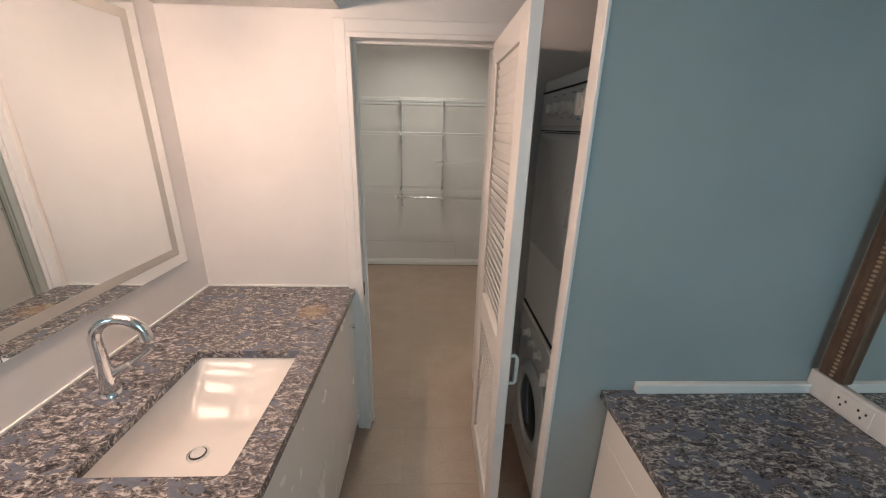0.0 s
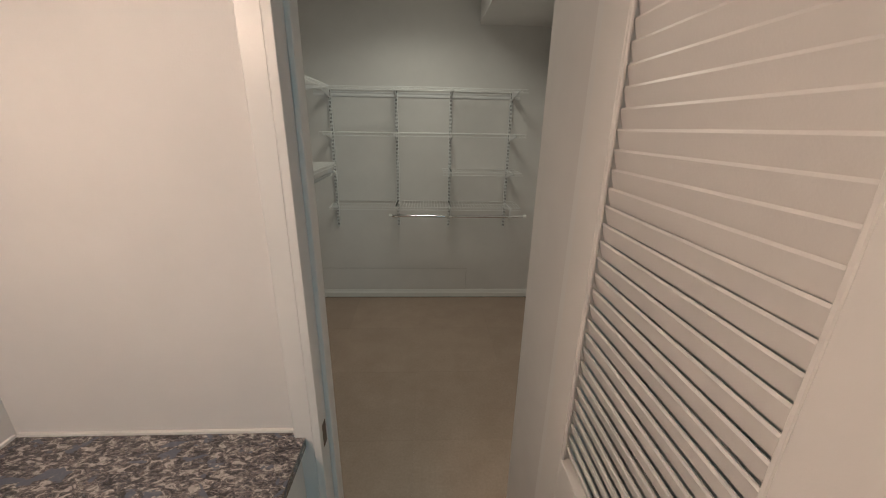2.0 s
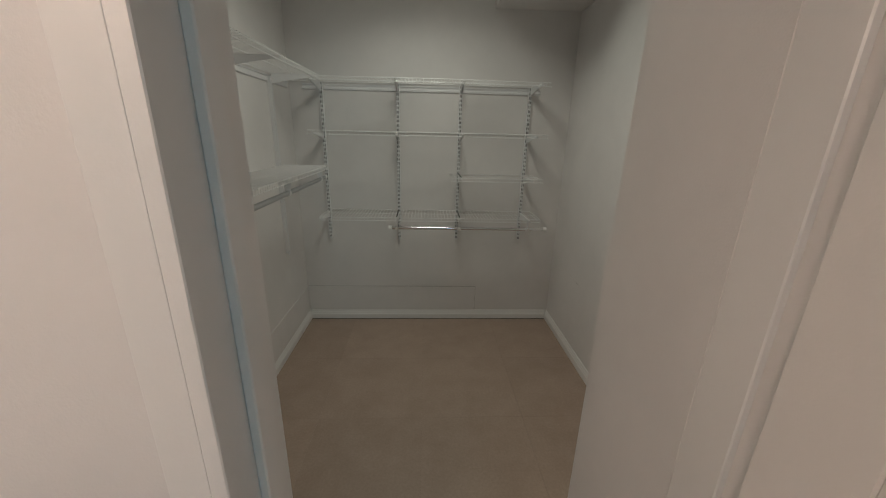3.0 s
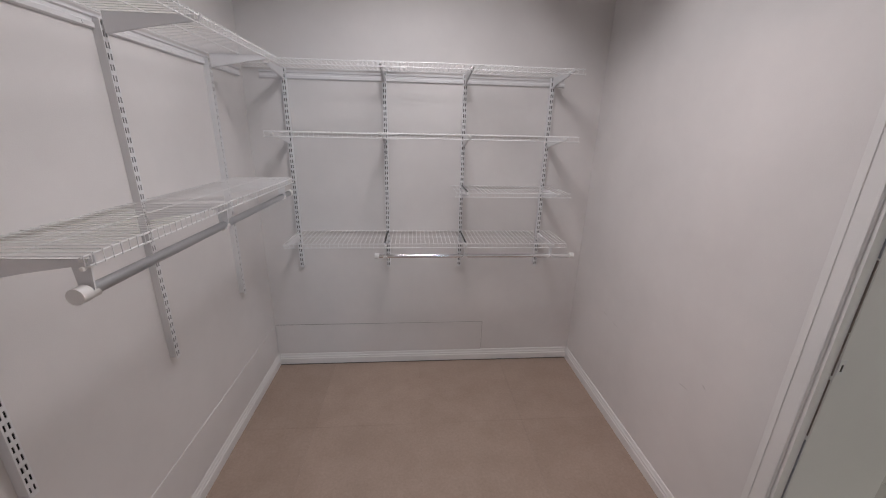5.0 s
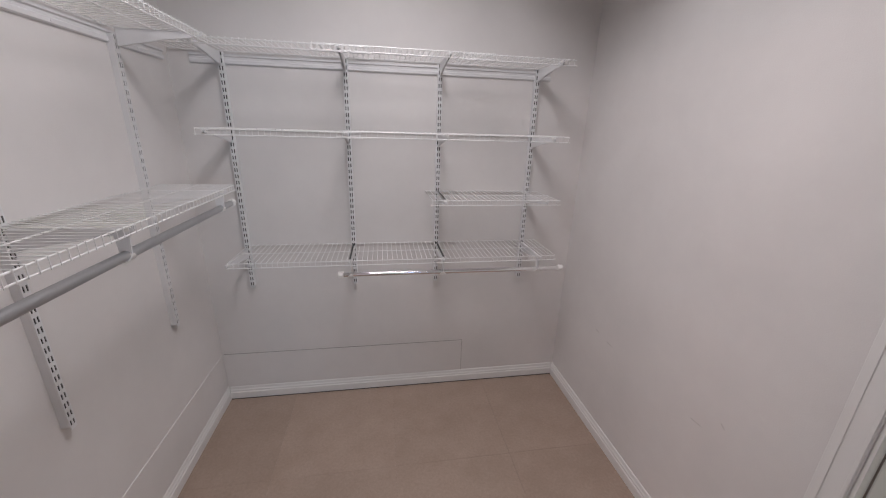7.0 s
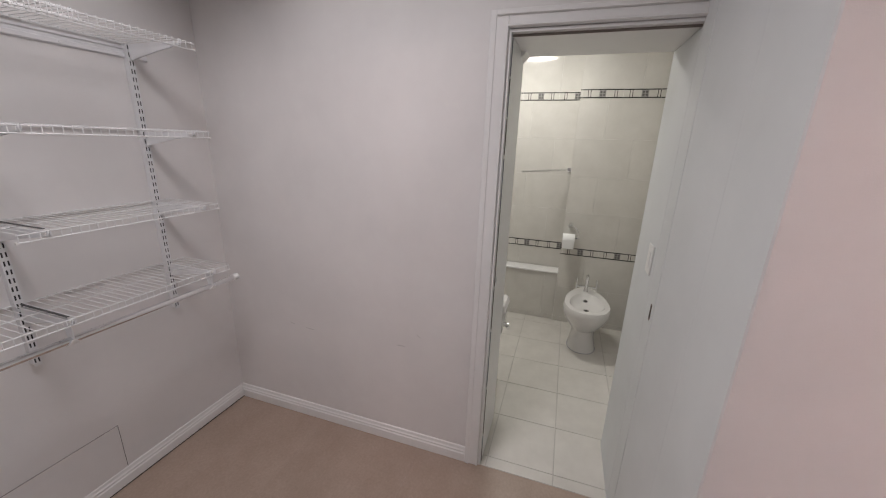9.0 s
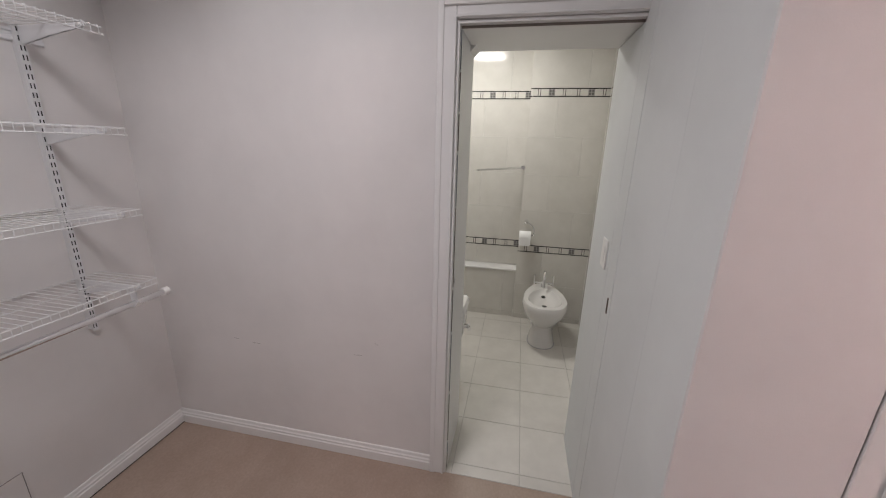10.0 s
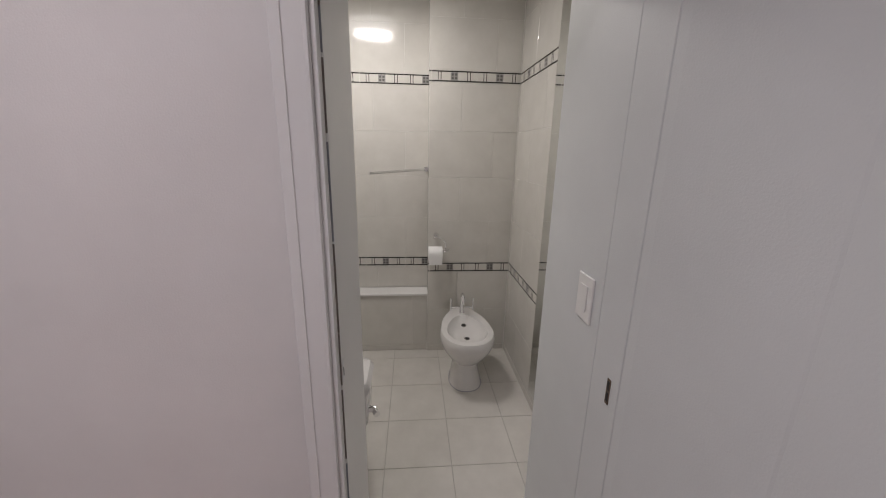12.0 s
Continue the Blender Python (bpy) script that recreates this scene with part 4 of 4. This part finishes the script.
BX = 0.085
def bidet_ring(scale_w, x_front, x_back, z, n=40, power=2.4, back=0.45):
    """A rounded outline, blunt at the wall end and oval at the front."""
    cy, pts = 2.60, []
    cx, L = (x_front + x_back) / 2 + BX, (x_back - x_front) / 2
    for k in range(n):
        th = k * math.tau / n
        c, s = math.cos(th), math.sin(th)
        taper = 1.0 - back * max(0, (c + 0.35) / 1.35) ** 1.2
        pts.append((cx + L * math.copysign(abs(c) ** (2 / power), c), cy + scale_w * taper * math.copysign(abs(s) ** (2 / power), s), z))
    return pts


bm = bmesh.new()
loft(bm, [bidet_ring(0.115, 2.60, 2.98, 0.0), bidet_ring(0.112, 2.605, 2.98, 0.02), bidet_ring(0.095, 2.64, 2.98, 0.10), bidet_ring(0.098, 2.63, 2.985, 0.17), bidet_ring(0.135, 2.57, 3.00, 0.225), bidet_ring(0.172, 2.52, 3.03, 0.29), bidet_ring(0.188, 2.495, 3.075, 0.345), bidet_ring(0.187, 2.497, 3.085, 0.375), bidet_ring(0.180, 2.505, 3.082, 0.390),
          bidet_ring(0.139, 2.545, 2.945, 0.390, power=2.2, back=0.38), bidet_ring(0.131, 2.553, 2.935, 0.374, power=2.2, back=0.38), bidet_ring(0.112, 2.575, 2.910, 0.350, power=2.1, back=0.35), bidet_ring(0.07, 2.63, 2.82, 0.330, power=2, back=0.2)], True, True)
part("bowl", bm, M_PORC, bd, smooth=True)
drn = part("drain", rod(bmesh.new(), (2.70 + BX, 2.60, 0.3295), (2.70 + BX, 2.60, 0.334), 0.021, 20), M_CHROME, bd, "chrome drain", True)
part("drain_hole", rod(bmesh.new(), (2.70 + BX, 2.60, 0.3342), (2.70 + BX, 2.60, 0.3352), 0.015, 16), M_DARK, drn)
ovf = part("overflow", rod(bmesh.new(), (2.868 + BX, 2.60, 0.342), (2.8665 + BX, 2.60, 0.3475), 0.019, 20), M_CHROME, bd, "chrome overflow ring", True)
part("overflow_hole", rod(bmesh.new(), (2.8664 + BX, 2.60, 0.3477), (2.8662 + BX, 2.60, 0.3486), 0.0135, 16), M_DARK, ovf)
part("base_joint", loft(bmesh.new(), [bidet_ring(0.119, 2.596, 2.984, 0.0005), bidet_ring(0.118, 2.597, 2.983, 0.003)]), M_GREYTXT, bd, "grey sealant line at the foot")
tap = part("tap", tube(bmesh.new(), [(2.99 + BX, 2.60, 0.386), (2.99 + BX, 2.60, 0.40), (2.99 + BX, 2.60, 0.47), (2.985 + BX, 2.60, 0.515), (2.965 + BX, 2.60, 0.540), (2.935 + BX, 2.60, 0.535), (2.912 + BX, 2.60, 0.508), (2.908 + BX, 2.60, 0.488)], [0.021, 0.017, 0.014, 0.013, 0.0125, 0.012, 0.011, 0.012], 16), M_CHROME, bd, "chrome three-piece tap", True)
for s in (-1, 1):
    bm = bmesh.new()
    rod(bm, (2.99 + BX, 2.60, 0.430), (2.99 + BX, 2.60 + s * 0.082, 0.430), 0.008, 12)
    rod(bm, (2.99 + BX, 2.60 + s * 0.082, 0.408), (2.99 + BX, 2.60 + s * 0.082, 0.502), 0.0075, 12)
    part("tap_handle", bm, M_CHROME, tap, smooth=True)

tl = thing("toilet", "white porcelain toilet with a chrome flush lever", "toilet", at=(1.80, 3.36, 0))
def toilet_ring(w0, x0, x1, z, r):
    return [(x, y, z) for x, y, _ in rrect(x0, x1, 3.36 - w0, 3.36 + w0, 0, r)]


bm = bmesh.new()
loft(bm, [toilet_ring(0.222, 1.750, 1.93, 0.535, 0.03), toilet_ring(0.236, 1.742, 1.945, 0.555, 0.035), toilet_ring(0.237, 1.742, 1.945, 0.60, 0.035), toilet_ring(0.235, 1.742, 1.945, 0.68, 0.035)])
part("tank", bm, M_PORC, tl, smooth=True)
bm = bmesh.new()
loft(bm, [toilet_ring(0.245, 1.740, 1.955, 0.6805, 0.04), toilet_ring(0.248, 1.740, 1.957, 0.70, 0.04), toilet_ring(0.235, 1.745, 1.945, 0.722, 0.04), toilet_ring(0.20, 1.77, 1.92, 0.732, 0.04)])
part("tank_lid", bm, M_PORC, tl, smooth=True)
bm = bmesh.new()
loft(bm, [[(1.95 + 0.23 * math.cos(k * math.tau / 32) * sx + dx, 3.36 + w * math.sin(k * math.tau / 32), z) for k in range(32)] for w, sx, dx, z in ((0.11, 0.9, 0.05, 0), (0.10, 0.8, 0.05, 0.15), (0.15, 1.0, 0.12, 0.30), (0.185, 1.15, 0.14, 0.38), (0.19, 1.18, 0.14, 0.42), (0.18, 1.15, 0.14, 0.44))])
part("bowl", bm, M_PORC, tl, smooth=True)
bm = bmesh.new()
rod(bm, (1.795, 3.126, 0.595), (1.795, 3.098, 0.595), 0.013, 16)
rod(bm, (1.795, 3.104, 0.595), (1.77, 3.090, 0.59), 0.009, 14, 0.012)
part("flush_lever", bm, M_CHROME, tl, smooth=True)

tb = thing("towel_bar", "chrome swing-arm towel bar on the tiled wall", "towel bar", at=(3.3, 3.05, 1.39))
part("bar", tube(bmesh.new(), [(3.29, 2.866, 1.402), (3.16, 3.05, 1.394), (3.03, 3.235, 1.384)], 0.009, 12), M_CHROME, tb, smooth=True)
part("post", boxes((3.278, 3.302, 2.8445, 2.876, 1.388, 1.420), bevel=0.003), M_CHROME, tb)
part("post", boxes((3.300, 3.3795, 2.8465, 2.868, 1.394, 1.414), bevel=0.002), M_CHROME, tb)

ph = thing("paper_holder", "chrome ring paper holder on the tiled wall", "paper holder", at=(3.21, 2.79, 0.9))
part("mount", tube(bmesh.new(), [(3.2135, 2.790, 0.942), (3.20, 2.790, 0.942), (3.18, 2.790, 0.942), (3.172, 2.790, 0.942)], [0.018, 0.018, 0.010, 0.008], 18), M_CHROME, ph, smooth=True)
pts = [(3.155, 2.790 + 0.070 * math.cos(a), 0.868 + 0.070 * math.sin(a)) for a in [radians(75 + k * 11) for k in range(13)]]
pts = [(3.172, 2.790, 0.936)] + pts + [(3.155, 2.81, 0.828), (3.155, 2.725, 0.828), (3.155, 2.700, 0.848)]
part("arm", tube(bmesh.new(), pts, 0.0045, 10), M_CHROME, ph, smooth=True)
tr = thing("toilet_roll", "white toilet roll hanging on the chrome holder", "toilet roll", at=(3.155, 2.79, 0.81))
bm = bmesh.new()
loft(bm, [[(3.155 + r * math.cos(k * math.tau / 32), y, 0.815 + r * math.sin(k * math.tau / 32)) for k in range(32)] for r, y in ((0.020, 2.745), (0.050, 2.745), (0.052, 2.748), (0.052, 2.842), (0.050, 2.845), (0.020, 2.845), (0.020, 2.745))], False, False)
part("paper", bm, M_PAPER, tr, smooth=True)
part("loose_sheet", boxes((3.1015, 3.1025, 2.747, 2.843, 0.745, 0.815)), M_PAPER, tr)

bl = thing("bath_ceiling_lamp", "round opal glass bathroom ceiling lamp switched on", "ceiling lamp", at=(2.70, 3.28, H))


def lamp_ring(r, z):
    return [(2.70 + r * math.cos(k * math.tau / 40), 3.28 + r * math.sin(k * math.tau / 40), z) for k in range(40)]


part("base", loft(bmesh.new(), [lamp_ring(r, z) for r, z in ((0.20, H - 0.0005), (0.20, 2.550), (0.215, 2.548), (0.215, 2.540))], True, True), M_STEEL, bl, smooth=True)
part("glass", loft(bmesh.new(), [lamp_ring(r, z) for r, z in ((0.208, 2.5395), (0.204, 2.525), (0.18, 2.498), (0.12, 2.475), (0.05, 2.466))], False, True), M_GLOWWHITE, bl, "glowing opal glass dome", True)

bmir = thing("bath_mirror", "tall frameless mirror panel on the tiled side wall", "mirror", at=(2.15, 2.23, 0.05))
part("glass", boxes((1.76, 2.555, 2.2335, 2.2385, 0.095, 2.40), bevel=0.001), M_MIRROR, bmir)

ledge = structure("ledge_bath", boxes((3.242, 3.3815, 2.8415, 4.30, 0, 0.462)), M_GROUT, "low boxed ledge under cream tiles", "ledge")
part("ledge_top", boxes((3.228, 3.3735, 2.8465, 4.298, 0.4625, 0.478), bevel=0.002), M_TRIM, ledge, "white stone ledge top")

# ---- tiles, last ----
GAP = 0.0016


def tile_mesh(name, w, h, t, material, cache={}):
    """Tile lying in the x-z plane, facing -y, lower left at the origin."""
    key = (name, round(w, 3), round(h, 3))
    if key not in cache:
        bm = bmesh.new()
        box(bm, GAP / 2, w - GAP / 2, -t, 0, GAP / 2, h - GAP / 2)
        es = [e for e in bm.edges if all(v.co.y < -t / 2 for v in e.verts)]
        bmesh.ops.bevel(bm, geom=es, offset=0.0012, segments=1, affect="EDGES")
        cache[key] = mesh_of(name, bm, material)
    return cache[key]


def put_tile(me, parent, m, name="tile"):
    o = new(name, me)
    o.parent = parent
    o.matrix_parent_inverse = parent.matrix_world.inverted()
    o.matrix_world = m
    return o


def border_mesh(w, cut0, cut1):
    """Patterned border tile of width w whose motif sits at its middle, cut to the stretch cut0..cut1."""
    bm = bmesh.new()
    h, t = 0.070, 0.008

    def bar(x0, x1, z0, z1, y0, y1, mat):
        x0, x1 = max(x0, cut0), min(x1, cut1)
        if x1 - x0 < 0.001:
            return
        n0 = len(bm.faces)
        box(bm, x0 - cut0, x1 - cut0, y0, y1, z0, z1)
        bm.faces.ensure_lookup_table()
        for f in bm.faces[n0:]:
            f.material_index = mat
    bar(0.001, w - 0.001, 0.001, h - 0.001, -t, 0, 0)
    bar(0.002, w - 0.002, 0.002, 0.0095, -t - 0.0008, -t + 0.001, 1)
    bar(0.002, w - 0.002, h - 0.0095, h - 0.002, -t - 0.0008, -t + 0.001, 1)
    c = w / 2
    for dx in (-0.107, -0.088, 0.088, 0.107):
        bar(c + dx - 0.0022, c + dx + 0.0022, 0.0095, h - 0.0095, -t - 0.0007, -t + 0.001, 1)
    bar(c - 0.025, c + 0.025, 0.0105, h - 0.0105, -t - 0.0007, -t + 0.001, 3)
    for dx in (-0.0115, 0.0115):
        for dz in (-0.0105, 0.0105):
            bar(c + dx - 0.0075, c + dx + 0.0075, h / 2 + dz - 0.007, h / 2 + dz + 0.007, -t - 0.0012, -t + 0.001, 2)
    return mesh_of("border_tile", bm, [M_WTILE, M_BLACKLINE, M_MOSAIC, M_MOSAICLITE])


def tile_wall(parent, place, turn, length, start, motif, z_rows, bands, t=0.008, wide=0.445, from_z=0.0):
    """Tiles along local x from the place, the wall's face turned; start is the first joint of the even rows, motif a border's middle."""
    base = pose(*place, 0, 0, turn)
    for k, (z0, z1) in enumerate(z_rows):
        if z1 <= from_z + 0.01:
            continue
        z0 = max(z0, from_z)
        off = start + (wide / 2 if k % 2 else 0)
        off = off % wide
        xs = [0.0] + [off + wide * i for i in range(int(length / wide) + 2) if 0.02 < off + wide * i < length - 0.02] + [length]
        for a, b in zip(xs, xs[1:]):
            put_tile(tile_mesh("tile", b - a, z1 - z0, t, M_WTILE), parent, base @ pose(a, 0, z0))
    w = 0.304
    for zb in bands:
        a = (motif - w / 2) % w - w
        while a < length:
            c0, c1 = max(0, -a), min(w, length - a)
            if c1 - c0 > 0.01:
                put_tile(border_mesh(w, c0, c1), parent, base @ pose(max(a, 0), 0, zb), "border_tile")
            a += w


ROWS_Z = [(0.045, 0.350), (0.350, 0.658), (0.728, 1.042), (1.042, 1.352), (1.352, 1.662), (1.662, 1.972), (2.042, 2.352), (2.352, 2.578)]
BANDS = (0.658, 1.972)
east, chase, south = bpy.data.objects["wall_bath_east"], bpy.data.objects["wall_bath_chase"], bpy.data.objects["wall_bath_south"]
# chase face looks to -x: local x runs along -y; tiles stand 2 mm proud of the grout
tile_wall(chase, (3.228, 2.8465, 0), -90, 0.612, 0.445, 2.8465 - 2.681, ROWS_Z, BANDS)
tile_wall(east, (3.388, 4.30, 0), -90, 1.459, 4.30 - 3.010, 4.30 - 3.168, ROWS_Z, BANDS, from_z=0.480)
# south wall looks to +y: local x runs along -x
tile_wall(south, (3.220, 2.223, 0), 180, 1.45, 0.30, 0.17, ROWS_Z, BANDS)
# side of the chase
for z0, z1 in ROWS_Z:
    if z1 > 0.49:
        put_tile(tile_mesh("tile", 0.158, z1 - max(z0, 0.480), 0.008, M_WTILE), chase, pose(3.3795, 2.8360, max(z0, 0.480), 0, 0, 180))
# ledge front
for k in range(4):
    a = 4.298 - k * 0.445
    b = max(a - 0.445, 2.8475)
    if a - b > 0.02:
        put_tile(tile_mesh("tile", a - b, 0.415, 0.008, M_WTILE), ledge, pose(3.246, a, 0.045, 0, 0, -90))
# skirting strip of floor tile
put_tile(tile_mesh("skirting_tile", 0.612, 0.045, 0.009, M_FTILE), chase, pose(3.228, 2.8465, 0, 0, 0, -90))
put_tile(tile_mesh("skirting_tile", 1.45, 0.045, 0.009, M_FTILE), south, pose(3.220, 2.223, 0, 0, 0, 180))
put_tile(tile_mesh("skirting_tile", 1.45, 0.045, 0.009, M_FTILE), ledge, pose(3.246, 4.298, 0, 0, 0, -90))


def floor_tiles(parent, x0, x1, y0, y1, ox, oy, s, material, name, gap):
    cache = {}

    def cuts(a, b, o):
        first = math.ceil((a + 0.012 - o) / s)
        return [a] + [o + s * i for i in range(first, first + 40) if o + s * i < b - 0.012] + [b]
    for a, b in zip(cuts(x0, x1, ox), cuts(x0, x1, ox)[1:]):
        for c, d in zip(cuts(y0, y1, oy), cuts(y0, y1, oy)[1:]):
            key = (round(b - a, 3), round(d - c, 3))
            if key not in cache:
                bm = bmesh.new()
                box(bm, gap / 2, b - a - gap / 2, gap / 2, d - c - gap / 2, -0.008, 0)
                es = [e for e in bm.edges if all(v.co.z > -0.004 for v in e.verts)]
                bmesh.ops.bevel(bm, geom=es, offset=gap * 0.5, segments=1, affect="EDGES")
                cache[key] = mesh_of(name, bm, material)
            put_tile(cache[key], parent, pose(a, c, 0), name)


floor_tiles(floor_bath, 1.366, 1.769, 2.5155, 3.14, 2.105, 2.765, 0.336, M_FTILE, "floor_tile", 0.003)
floor_tiles(floor_bath, 1.769, 3.24, 2.229, 4.30, 2.105, 2.765, 0.336, M_FTILE, "floor_tile", 0.003)
floor_tiles(floor_closet, -0.80, 1.365, 1.95, 4.668, 0.225, 3.42, 0.61, M_FLOOR, "floor_tile", 0.0005)
floor_tiles(floor_closet, -0.77, 1.66, -1.60, 1.95, 0.225, 3.42, 0.61, M_FLOOR, "floor_tile", 0.0005)

# the doorway and bathroom above are laid out on their own grid; seat that grid against the closet's east wall
bpy.context.view_layer.update()
SEAT = Matrix.Translation((1.36, 3.094, 0)) @ Matrix.Diagonal((1.0174, 1.0162, 1.0196, 1)) @ Matrix.Translation((-1.36, -3.14, 0))
for nm in ("wall_bath_south", "wall_bath_east", "wall_bath_chase", "wall_bath_north", "ceiling_bath", "floor_bath", "ledge_bath", "door_frame_2", "light_switch", "bidet", "toilet",
           "towel_bar", "paper_holder", "toilet_roll", "bath_ceiling_lamp", "bath_mirror"):
    bpy.data.objects[nm].matrix_world = SEAT @ bpy.data.objects[nm].matrix_world
